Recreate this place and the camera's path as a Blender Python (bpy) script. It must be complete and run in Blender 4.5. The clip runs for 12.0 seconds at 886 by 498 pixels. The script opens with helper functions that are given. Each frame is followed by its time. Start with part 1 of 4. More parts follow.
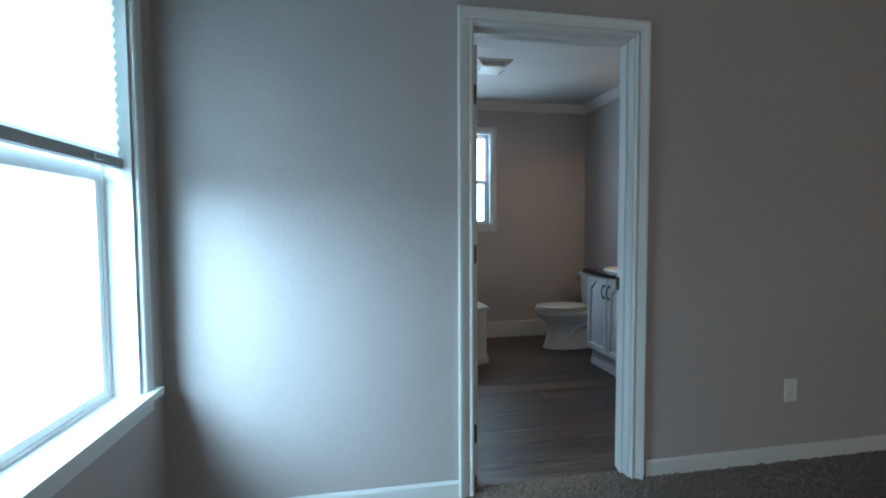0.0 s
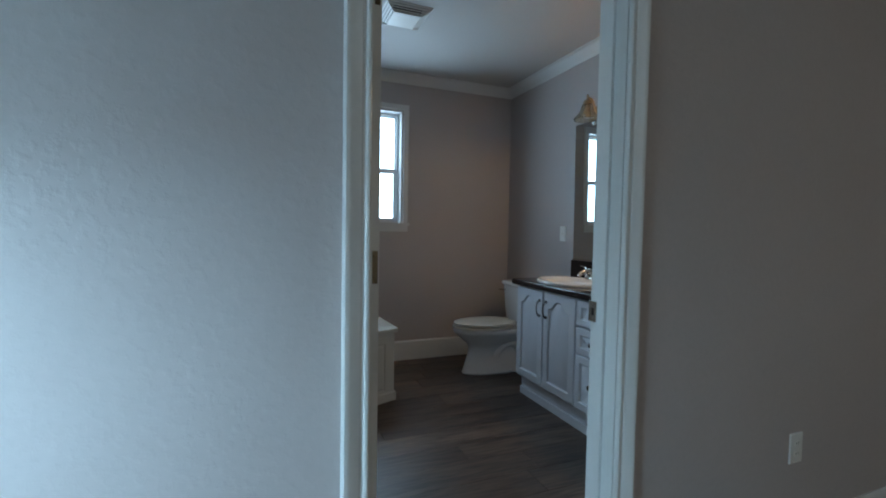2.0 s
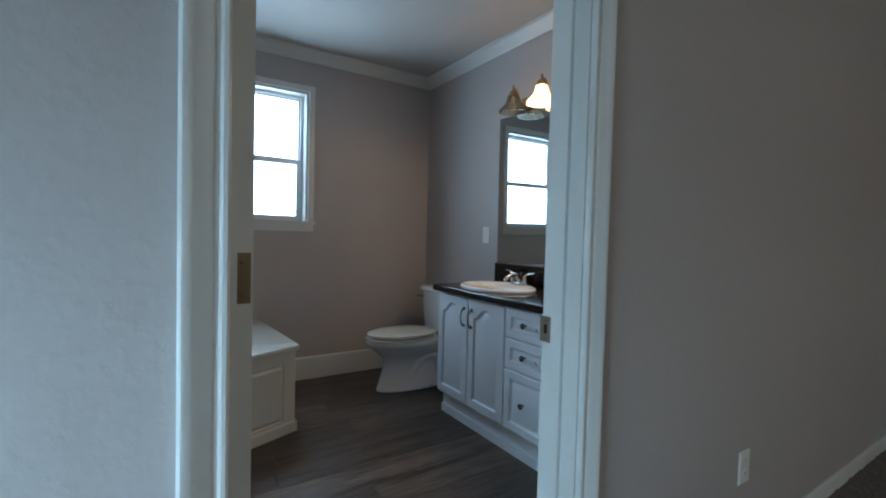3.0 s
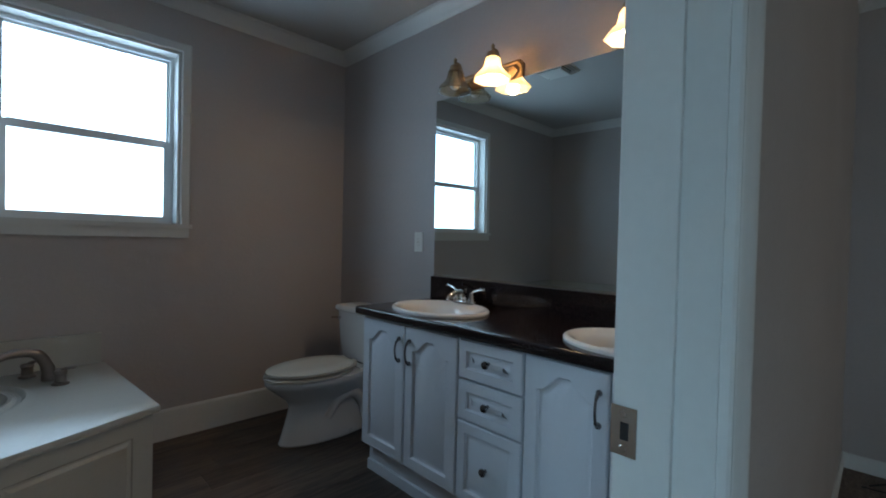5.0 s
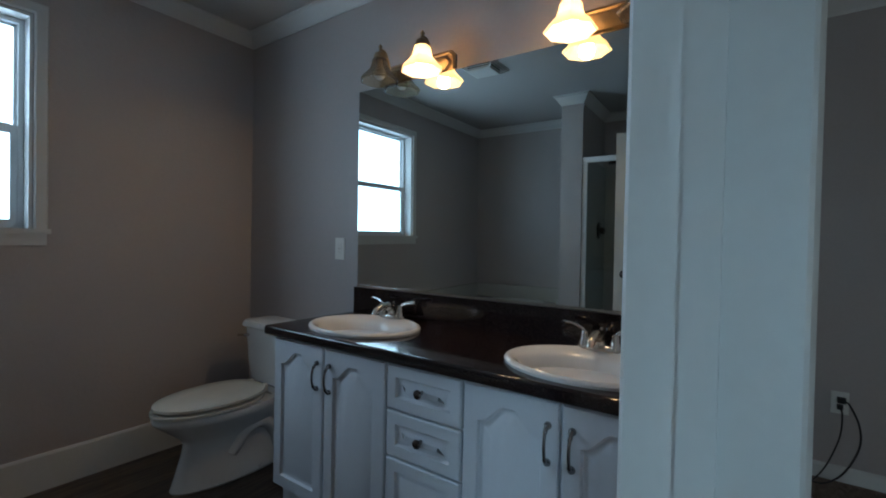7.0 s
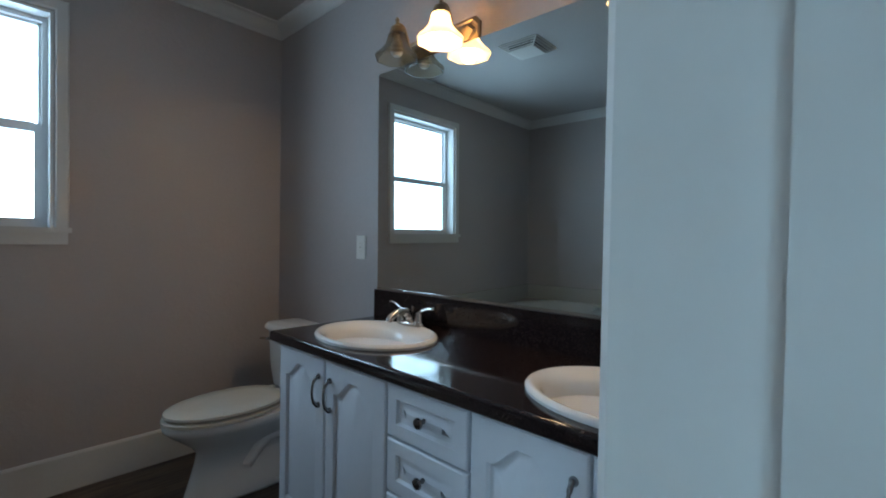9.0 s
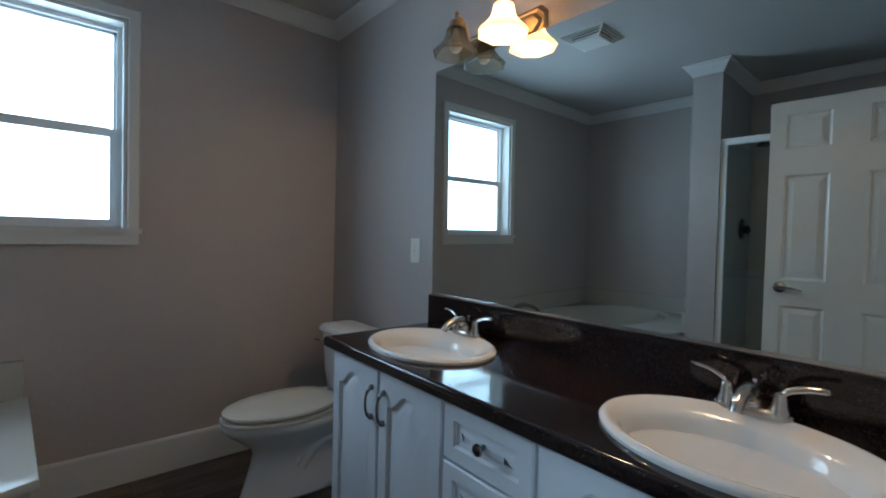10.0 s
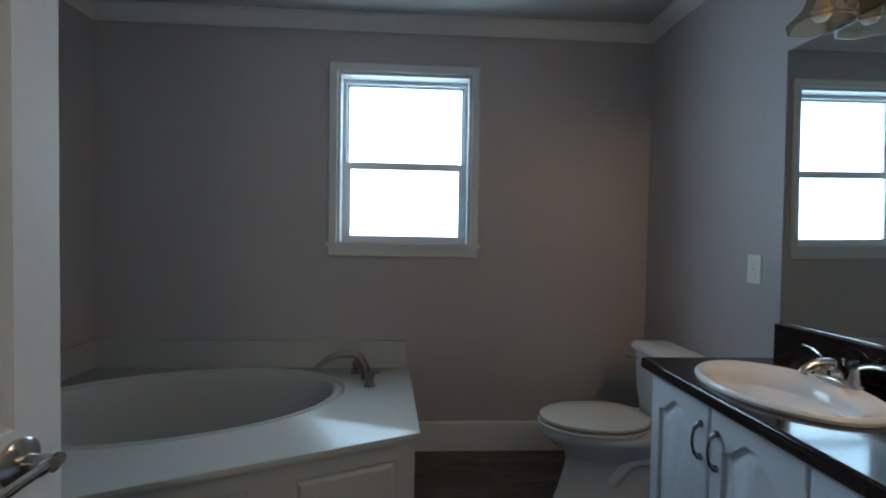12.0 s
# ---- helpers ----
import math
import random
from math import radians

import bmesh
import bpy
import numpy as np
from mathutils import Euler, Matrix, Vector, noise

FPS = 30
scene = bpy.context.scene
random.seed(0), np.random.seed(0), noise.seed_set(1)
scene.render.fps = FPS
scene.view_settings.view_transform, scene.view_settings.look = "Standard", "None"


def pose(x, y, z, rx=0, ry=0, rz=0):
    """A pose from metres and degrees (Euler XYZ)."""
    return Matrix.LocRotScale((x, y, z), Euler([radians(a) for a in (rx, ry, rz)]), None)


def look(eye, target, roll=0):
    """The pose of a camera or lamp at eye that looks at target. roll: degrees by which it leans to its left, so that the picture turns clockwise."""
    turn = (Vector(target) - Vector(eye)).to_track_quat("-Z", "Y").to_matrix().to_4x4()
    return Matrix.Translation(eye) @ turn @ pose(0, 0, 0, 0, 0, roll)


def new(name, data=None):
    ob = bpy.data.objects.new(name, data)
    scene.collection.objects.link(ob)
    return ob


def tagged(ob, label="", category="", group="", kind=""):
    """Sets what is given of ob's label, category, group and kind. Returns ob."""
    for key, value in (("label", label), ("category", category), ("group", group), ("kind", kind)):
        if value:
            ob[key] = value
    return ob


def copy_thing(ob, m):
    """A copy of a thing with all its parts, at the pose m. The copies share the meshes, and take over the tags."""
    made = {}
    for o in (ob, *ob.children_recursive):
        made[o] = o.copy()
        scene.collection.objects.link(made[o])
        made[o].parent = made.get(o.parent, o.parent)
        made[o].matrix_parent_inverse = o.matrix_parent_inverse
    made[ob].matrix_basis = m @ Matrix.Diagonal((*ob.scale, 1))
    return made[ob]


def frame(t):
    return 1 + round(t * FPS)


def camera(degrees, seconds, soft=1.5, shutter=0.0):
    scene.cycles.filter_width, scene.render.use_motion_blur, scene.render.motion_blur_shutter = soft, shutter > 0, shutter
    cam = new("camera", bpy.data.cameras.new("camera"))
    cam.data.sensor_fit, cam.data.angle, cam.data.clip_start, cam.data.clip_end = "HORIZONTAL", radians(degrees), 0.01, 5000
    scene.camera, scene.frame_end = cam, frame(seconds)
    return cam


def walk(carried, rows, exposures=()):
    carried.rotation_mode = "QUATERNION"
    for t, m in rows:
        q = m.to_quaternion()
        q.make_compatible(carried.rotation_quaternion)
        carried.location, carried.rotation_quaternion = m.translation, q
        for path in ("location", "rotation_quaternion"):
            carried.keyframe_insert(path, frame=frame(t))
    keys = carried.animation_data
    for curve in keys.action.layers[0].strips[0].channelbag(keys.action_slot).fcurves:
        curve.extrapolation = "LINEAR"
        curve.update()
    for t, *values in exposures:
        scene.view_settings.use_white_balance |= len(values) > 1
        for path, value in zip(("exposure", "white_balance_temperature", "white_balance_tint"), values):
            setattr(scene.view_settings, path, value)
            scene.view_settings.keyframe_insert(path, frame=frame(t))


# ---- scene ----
cam = camera(90.3, 12.0, 1.9)
PATH = [
    (0, (0.102, 0.498, 1.193), (0.445, 2.466, 1.097), -0.3),
    (0.5, (0.172, 0.715, 1.201), (0.638, 2.658, 1.101), -0.1),
    (1, (0.222, 0.917, 1.190), (0.765, 2.839, 1.100), 0),
    (1.5, (0.279, 1.121, 1.176), (0.895, 3.022, 1.084), 0.6),
    (2, (0.333, 1.325, 1.174), (1.071, 3.181, 1.086), 1),
    (2.5, (0.397, 1.497, 1.172), (1.326, 3.266, 1.094), 1.2),
    (3, (0.47, 1.661, 1.155), (1.557, 3.338, 1.088), 1.5),
    (5, (0.721, 2.222, 1.166), (2.133, 3.638, 1.131), 1.4),
    (5.5, (0.748, 2.310, 1.170), (2.279, 3.596, 1.148), 1.4),
    (6, (0.775, 2.356, 1.182), (2.383, 3.545, 1.161), 1.2),
    (6.5, (0.811, 2.380, 1.204), (2.453, 3.522, 1.172), 1.2),
    (8.5, (1.108, 2.372, 1.197), (2.627, 3.673, 1.168), 1.1),
    (9, (1.174, 2.420, 1.196), (2.636, 3.784, 1.160), 1),
    (9.5, (1.220, 2.456, 1.198), (2.626, 3.880, 1.166), 1.4),
    (10, (1.217, 2.509, 1.230), (2.516, 4.029, 1.174), 1.6),
    (10.5, (1.222, 2.540, 1.226), (2.263, 4.247, 1.180), 1.5),
    (11, (1.209, 2.539, 1.242), (1.928, 4.404, 1.194), 1.3),
    (11.5, (1.177, 2.521, 1.263), (1.573, 4.481, 1.202), 1.1),
    (12, (1.145, 2.501, 1.267), (1.25, 4.498, 1.212), 1),
]
EXPOSURES = [(0, 0.22, 6250, 10), (1, 0.04, 6250, 10), (2, 0.02, 6250, 10), (3, 0.34, 6250, 10), (5, -0.28, 6250, 10), (6.5, -0.44, 6250, 10), (8.5, 0.12, 6250, 10), (10, 0.17, 6250, 10), (12, -0.02, 6250, 10)]
walk(cam, [(t, look(eye, target, roll)) for t, eye, target, roll in PATH], EXPOSURES)

# ---- light ----
world = bpy.data.worlds.new("sky")
scene.world = world
world.use_nodes = True
wn = world.node_tree.nodes
sky = wn.new("ShaderNodeTexSky")
sky.sky_type = 'NISHITA'
sky.sun_disc = False
sky.sun_elevation, sky.sun_rotation = radians(40), radians(200)
wn["Background"].inputs[1].default_value = 0.1
world.node_tree.links.new(sky.outputs[0], wn["Background"].inputs[0])
sun = new("sun", bpy.data.lights.new("sun", 'SUN'))
sun.data.energy, sun.data.angle, sun.data.color = 1.0, radians(15), (1.0, 0.97, 0.92)
sun.matrix_world = look((0, -20, 25), (0, 5, 0))


def window_lamp(name, at, to, w, h, power, color):
    d = bpy.data.lights.new(name, 'AREA')
    d.shape, d.size, d.size_y, d.energy, d.color = 'RECTANGLE', w, h, power, color
    ob = new(name, d)
    ob.matrix_world = look(at, to)
    return ob


DAY = (0.55, 0.79, 1.0)
window_lamp("daylight_bath", (1.05, 5.24, 1.70), (1.05, 4.0, 1.70), 0.92, 1.16, 29, DAY)
window_lamp("daylight_bed", (-0.86, 1.78, 1.29), (2.0, 1.78, 1.29), 1.20, 1.72, 15, (0.54, 0.80, 1.0))
# warm fill from behind, added to lift the bedroom's ambient light
window_lamp("fill_back", (2.15, -2.76, 1.32), (2.15, 2.0, 1.32), 1.55, 1.5, 14, (1.0, 0.95, 0.80))
# the bright part of the sky, above and beside the bedroom window
window_lamp("sky_bed", (-1.55, 0.70, 1.90), (-0.2, 2.2, 1.10), 1.6, 1.2, 190, (0.48, 0.79, 1.0))

# ---- materials ----


def mat(name, color, rough=0.5, metal=0.0, vary=0.06, scale=6.0, bump=0.0, bump_scale=120.0, coat=0.0, random_tone=0.0, fine=60.0):
    """A paint, stone or metal: base colour varied at two scales, fine relief."""
    m = bpy.data.materials.new(name)
    m.use_nodes = True
    nt = m.node_tree
    n, l = nt.nodes, nt.links
    b = n["Principled BSDF"]
    b.inputs["Roughness"].default_value, b.inputs["Metallic"].default_value = rough, metal
    b.inputs["Coat Weight"].default_value = coat
    geo = n.new("ShaderNodeTexCoord")
    big = n.new("ShaderNodeTexNoise")
    big.inputs["Scale"].default_value, big.inputs["Detail"].default_value = scale, 4
    small = n.new("ShaderNodeTexNoise")
    small.inputs["Scale"].default_value, small.inputs["Detail"].default_value = fine, 3
    add = n.new("ShaderNodeMath")
    add.operation = 'ADD'
    l.new(geo.outputs["Object"], big.inputs["Vector"])
    l.new(geo.outputs["Object"], small.inputs["Vector"])
    l.new(big.outputs["Fac"], add.inputs[0])
    l.new(small.outputs["Fac"], add.inputs[1])
    ramp = n.new("ShaderNodeMapRange")
    ramp.inputs[1].default_value, ramp.inputs[2].default_value = 0.6, 1.4
    ramp.inputs[3].default_value, ramp.inputs[4].default_value = 1 - vary, 1 + vary
    l.new(add.outputs[0], ramp.inputs[0])
    mul = n.new("ShaderNodeVectorMath")
    mul.operation = 'SCALE'
    mul.inputs[0].default_value = color
    fac = ramp.outputs[0]
    if random_tone:
        info = n.new("ShaderNodeObjectInfo")
        rr = n.new("ShaderNodeMapRange")
        rr.inputs[3].default_value, rr.inputs[4].default_value = 1 - random_tone, 1 + random_tone
        l.new(info.outputs["Random"], rr.inputs[0])
        mm = n.new("ShaderNodeMath")
        mm.operation = 'MULTIPLY'
        l.new(fac, mm.inputs[0])
        l.new(rr.outputs[0], mm.inputs[1])
        fac = mm.outputs[0]
    l.new(fac, mul.inputs["Scale"])
    l.new(mul.outputs[0], b.inputs["Base Color"])
    rv = n.new("ShaderNodeMapRange")
    rv.inputs[1].default_value, rv.inputs[2].default_value = 0.3, 0.7
    rv.inputs[3].default_value, rv.inputs[4].default_value = max(rough * 0.85, 0.02), min(rough * 1.15, 1)
    l.new(big.outputs["Fac"], rv.inputs[0])
    l.new(rv.outputs[0], b.inputs["Roughness"])
    if bump:
        tex = n.new("ShaderNodeTexNoise")
        tex.inputs["Scale"].default_value, tex.inputs["Detail"].default_value = bump_scale, 3
        l.new(geo.outputs["Object"], tex.inputs["Vector"])
        bp = n.new("ShaderNodeBump")
        bp.inputs["Strength"].default_value, bp.inputs["Distance"].default_value = bump, 0.004
        l.new(tex.outputs["Fac"], bp.inputs["Height"])
        l.new(bp.outputs[0], b.inputs["Normal"])
    return m


def plank_mat():
    m = mat("vinyl_plank", (0.070, 0.048, 0.036), 0.42, random_tone=0.3, vary=0.2, bump=0.15, bump_scale=200)
    n, l = m.node_tree.nodes, m.node_tree.links
    geo = [x for x in n if x.type == 'TEX_COORD'][0]
    info = [x for x in n if x.type == 'OBJECT_INFO'][0]
    sc = n.new("ShaderNodeVectorMath")
    sc.operation = 'MULTIPLY_ADD'
    sc.inputs[1].default_value = (0.5, 5.0, 1.0)
    comb = n.new("ShaderNodeVectorMath")
    comb.operation = 'SCALE'
    comb.inputs[0].default_value = (13.0, 7.0, 5.0)
    l.new(info.outputs["Random"], comb.inputs["Scale"])
    l.new(geo.outputs["Object"], sc.inputs[0])
    l.new(comb.outputs[0], sc.inputs[2])
    for x in n:
        if x.type == 'TEX_NOISE' and x.inputs["Scale"].default_value < 100:
            l.new(sc.outputs[0], x.inputs["Vector"])
            x.inputs["Scale"].default_value = 3.0 if x.inputs["Scale"].default_value < 10 else 14.0
            x.inputs["Distortion"].default_value = 0.6
    for x in n:
        if x.type == 'MAP_RANGE' and abs(x.inputs[1].default_value - 0.6) < 1e-3:
            x.inputs[1].default_value, x.inputs[2].default_value, x.inputs[3].default_value, x.inputs[4].default_value = 0.78, 1.22, 0.45, 1.75
    return m


def speckle_mat():
    """Dark brown laminate with small light flecks."""
    m = mat("dark_laminate", (0.013, 0.008, 0.0085), 0.085, vary=0.3, scale=25, coat=0.0)
    n, l = m.node_tree.nodes, m.node_tree.links
    b = n["Principled BSDF"]
    geo = [x for x in n if x.type == 'TEX_COORD'][0]
    v = n.new("ShaderNodeTexVoronoi")
    v.inputs["Scale"].default_value = 330
    l.new(geo.outputs["Object"], v.inputs["Vector"])
    r = n.new("ShaderNodeMapRange")
    r.inputs[1].default_value, r.inputs[2].default_value = 0.80, 0.95
    sep = n.new("ShaderNodeSeparateColor")
    l.new(v.outputs["Color"], sep.inputs[0])
    l.new(sep.outputs[0], r.inputs[0])
    mix = n.new("ShaderNodeMix")
    mix.data_type = 'RGBA'
    src = b.inputs["Base Color"].links[0].from_socket
    l.new(r.outputs[0], mix.inputs["Factor"])
    l.new(src, mix.inputs[6])
    mix.inputs[7].default_value = (0.030, 0.021, 0.019, 1)
    l.new(mix.outputs[2], b.inputs["Base Color"])
    return m


def glass_mat(name, rough=0.0, color=(0.95, 0.97, 0.97)):
    m = bpy.data.materials.new(name)
    m.use_nodes = True
    b = m.node_tree.nodes["Principled BSDF"]
    b.inputs["Base Color"].default_value = (*color, 1)
    b.inputs["Transmission Weight"].default_value = 1
    b.inputs["Roughness"].default_value = rough
    b.inputs["IOR"].default_value = 1.45
    return m


def lit_glass(name, color, strength, thin=0.0):
    """Frosted glass that passes the lamp's light and glows with it."""
    m = bpy.data.materials.new(name)
    m.use_nodes = True
    n, l = m.node_tree.nodes, m.node_tree.links
    b = n["Principled BSDF"]
    b.inputs["Base Color"].default_value = (0.85, 0.8, 0.72, 1)
    b.inputs["Roughness"].default_value = 0.35
    b.inputs["Emission Color"].default_value = (*color, 1)
    b.inputs["Emission Strength"].default_value = strength
    if thin:
        tl = n.new("ShaderNodeBsdfTranslucent")
        tl.inputs[0].default_value = (0.95, 0.82, 0.62, 1)
        mx = n.new("ShaderNodeMixShader")
        mx.inputs[0].default_value = thin
        l.new(b.outputs[0], mx.inputs[1])
        l.new(tl.outputs[0], mx.inputs[2])
        l.new(mx.outputs[0], n["Material Output"].inputs[0])
    return m


WALL = mat("greige_wall_paint", (0.445, 0.403, 0.392), 0.5, vary=0.035, scale=1.6, bump=0.12, bump_scale=42)
wt = WALL.node_tree
for link in list(wt.links):
    if link.to_node.type == 'BUMP' and link.to_socket.name == "Height":
        knock = wt.nodes.new("ShaderNodeMapRange")
        knock.inputs[1].default_value, knock.inputs[2].default_value = 0.48, 0.70
        wt.links.new(link.from_socket, knock.inputs[0])
        wt.links.new(knock.outputs[0], link.to_socket)
CEIL = mat("ceiling_paint", (0.50, 0.485, 0.47), 0.8, vary=0.03, bump=0.2, bump_scale=70)
TRIM = mat("white_trim_paint", (0.66, 0.66, 0.645), 0.35, vary=0.03, scale=4, bump=0.05, bump_scale=30)
CAB = mat("white_thermofoil", (0.66, 0.69, 0.745), 0.36, vary=0.02, scale=3)
PORC = mat("white_porcelain", (0.71, 0.70, 0.69), 0.09, vary=0.015, scale=2)
SEATM = mat("off_white_plastic", (0.60, 0.57, 0.50), 0.2, vary=0.03)
ACRYL = mat("cream_acrylic", (0.47, 0.46, 0.425), 0.19, vary=0.03, scale=3)
NICKEL = mat("brushed_nickel", (0.55, 0.52, 0.49), 0.2, metal=1.0, vary=0.05)
PULLM = mat("dark_polished_nickel", (0.27, 0.27, 0.28), 0.16, metal=1.0, vary=0.05)
BRONZE = mat("aged_brass", (0.34, 0.25, 0.16), 0.4, metal=1.0, vary=0.12, scale=30)
DARKM = mat("dark_bronze_metal", (0.03, 0.027, 0.025), 0.35, metal=0.8)
PLAST = mat("white_plastic", (0.75, 0.74, 0.70), 0.35, vary=0.02)
# rubber of cords and latch; also the painted dark of small holes
BLACK = mat("black_rubber_and_hole_dark", (0.012, 0.012, 0.013), 0.5)
CARPET = mat("brown_carpet", (0.17, 0.13, 0.105), 0.95, vary=0.45, scale=60, fine=400, bump=1.0, bump_scale=300)
GROUND = mat("outdoor_ground", (0.2, 0.21, 0.17), 0.9, vary=0.3, scale=0.4)
PLANK = plank_mat()
LAMIN = speckle_mat()
VINYL = mat("white_vinyl_sash", (0.82, 0.84, 0.85), 0.35, vary=0.02)
PANE = glass_mat("clear_glass")
SHOWERG = glass_mat("shower_glass", 0.02, (0.8, 0.86, 0.84))
SHADE_LIT = lit_glass("lit_frosted_glass", (1.0, 0.70, 0.40), 0.8, 0.7)
TUBMETAL = mat("dull_nickel", (0.26, 0.22, 0.20), 0.38, metal=1.0, vary=0.08)
SHADE_OFF = glass_mat("amber_frosted_glass", 0.25, (0.75, 0.66, 0.52))
BULB = lit_glass("bulb_glow", (1.0, 0.74, 0.46), 50)
HINGEM = mat("dark_brass", (0.11, 0.085, 0.055), 0.4, metal=1.0, vary=0.15, scale=40)
MIRROR = bpy.data.materials.new("silvered_mirror")
MIRROR.use_nodes = True
mb = MIRROR.node_tree.nodes["Principled BSDF"]
mb.inputs["Base Color"].default_value = (0.66, 0.715, 0.715, 1)
mb.inputs["Metallic"].default_value, mb.inputs["Roughness"].default_value = 1.0, 0.0

# ---- shaping ----


def mesh(name, bm, material, parent=None, smooth=False, bevel=0.0, seg=2):
    if bevel:
        sharp = [e for e in bm.edges if len(e.link_faces) == 2 and e.calc_face_angle(0) > 0.6]
        bmesh.ops.bevel(bm, geom=sharp, offset=bevel, segments=seg, profile=0.5, affect='EDGES', clamp_overlap=True)
    bmesh.ops.recalc_face_normals(bm, faces=bm.faces[:])
    me = bpy.data.meshes.new(name)
    bm.to_mesh(me)
    bm.free()
    me.materials.append(material)
    if smooth:
        for p in me.polygons:
            p.use_smooth = True
        me.set_sharp_from_angle(angle=radians(38))
    ob = new(name, me)
    if parent:
        ob.parent = parent
    return ob


def box(bm, x0, y0, z0, x1, y1, z1):
    v = [bm.verts.new((x, y, z)) for x in (x0, x1) for y in (y0, y1) for z in (z0, z1)]
    for q in ((0, 1, 3, 2), (4, 6, 7, 5), (0, 4, 5, 1), (2, 3, 7, 6), (0, 2, 6, 4), (1, 5, 7, 3)):
        bm.faces.new([v[i] for i in q])


def boxes(name, material, *lots, parent=None, bevel=0.0, smooth=False):
    bm = bmesh.new()
    for b in lots:
        box(bm, *b)
    return mesh(name, bm, material, parent, smooth, bevel)


def rings(bm, loops, cap_first=False, cap_last=False, closed=True):
    """Skins a row of loops of equally many points."""
    vs = [[bm.verts.new(p) for p in loop] for loop in loops]
    n = len(vs[0])
    for a, b in zip(vs, vs[1:]):
        for i in range(n if closed else n - 1):
            j = (i + 1) % n
            bm.faces.new((a[i], a[j], b[j], b[i]))
    if cap_first:
        bm.faces.new(vs[0][::-1])
    if cap_last:
        bm.faces.new(vs[-1])
    return vs


def moulding(bm, corners, offs, normal, profile, closed=False):
    """A profile (across, proud) run along corners, mitred by their offset vectors."""
    loops = [[Vector(p) + Vector(o) * u + Vector(normal) * v for u, v in profile] for p, o in zip(corners, offs)]
    if closed:
        loops.append(loops[0])
    rings(bm, loops, not closed, not closed)
    if closed:
        bmesh.ops.remove_doubles(bm, verts=bm.verts[:], dist=1e-5)


def tube(bm, pts, radii, n=12, caps=True, flat=1.0):
    """A round bar through pts."""
    pts = [Vector(p) for p in pts]
    loops, side = [], None
    for i, p in enumerate(pts):
        d = (pts[min(i + 1, len(pts) - 1)] - pts[max(i - 1, 0)]).normalized()
        if side is None:
            side = d.orthogonal().normalized()
        side = (side - d * side.dot(d)).normalized()
        up = d.cross(side)
        r = radii[i] if isinstance(radii, (list, tuple)) else radii
        loops.append([p + r * (side * math.cos(a) + up * math.sin(a) * flat) for a in (2 * math.pi * k / n for k in range(n))])
    rings(bm, loops, caps, caps)


def bend(pts, n=8):
    """A smooth line through pts."""
    pts = [Vector(p) for p in pts]
    ext = [2 * pts[0] - pts[1]] + pts + [2 * pts[-1] - pts[-2]]
    out = []
    for a, b, c, d in zip(ext, ext[1:], ext[2:], ext[3:]):
        for k in range(n):
            t = k / n
            out.append(0.5 * (2 * b + (c - a) * t + (2 * a - 5 * b + 4 * c - d) * t * t + (3 * b - a - 3 * c + d) * t ** 3))
    return out + [pts[-1]]


def lathe(bm, center, prof, axis='z', n=32, sx=1.0, sy=1.0, turn=0.0, cap0=False, cap1=False):
    """Rings (radius, height) round an axis through center."""
    c = Vector(center)
    loops = []
    for r, h in prof:
        loop = []
        for k in range(n):
            a = turn + 2 * math.pi * k / n
            p = (r * sx * math.cos(a), r * sy * math.sin(a), h)
            loop.append(c + Vector(p if axis == 'z' else (p[2], p[0], p[1]) if axis == 'x' else (p[0], p[2], p[1])))
        loops.append(loop)
    rings(bm, loops, cap0, cap1)


def ray_to(inside, a, far=3.0):
    """How far from the origin an outline lies in direction a."""
    lo, hi = 0.0, far
    for _ in range(40):
        m = (lo + hi) / 2
        lo, hi = (m, hi) if inside(m * math.cos(a), m * math.sin(a)) else (lo, m)
    return lo


def panel_cell(bm, put, u0, v0, u1, v1, margin, arch=0.0, steps=((0.0, 0.0), (0.007, -0.005), (0.014, -0.005), (0.034, 0.0)), n=64):
    """A flat field with a raised panel sunk into it, its top edge arched. put(u, v, d) gives the place."""
    cu, cv, hu, hv = (u0 + u1) / 2, (v0 + v1) / 2, (u1 - u0) / 2, (v1 - v0) / 2
    k = n // 2 if arch else 1

    def loop(a, b, d, h):
        w = a * 0.88
        pts = [(-a, -b), (a, -b)]
        for i in range(k + 1):
            u = a * (1 - 2 * i / k)
            drop = 0.0
            if h:
                c = 0.5 + 0.5 * math.cos(math.pi * min(abs(u) / w, 1.0))
                drop = h * (1 - min(1.0, 1.12 * c) ** 0.8)
            pts.append((u, b - drop))
        return [put(cu + u, cv + v, d) for u, v in pts]
    loops = [loop(hu, hv, 0, 0)] + [loop(hu - margin - ins, hv - margin - ins, d, arch) for ins, d in steps]
    rings(bm, loops, False, True)


# ---- structure ----
XL, XV, XR = -0.685, 2.508, 3.95
YB, YD0, YD1, YF = -2.6, 2.357, 2.467, 5.082
ZC = 2.518
PX, PY0, PY1 = 0.115, 3.580, 3.775
DX0, DX1, DZ = 0.562, 1.312, 2.05
WX0, WX1, WZ0, WZ1 = 0.668, 1.430, 1.215, 2.20
BY0, BY1, BZ0, BZ1 = 1.25, 2.185, 0.60, 2.05
STR = dict(kind="structure")


def wall(name, label, *lots):
    return tagged(boxes(name, WALL, *lots), label, "wall", **STR)


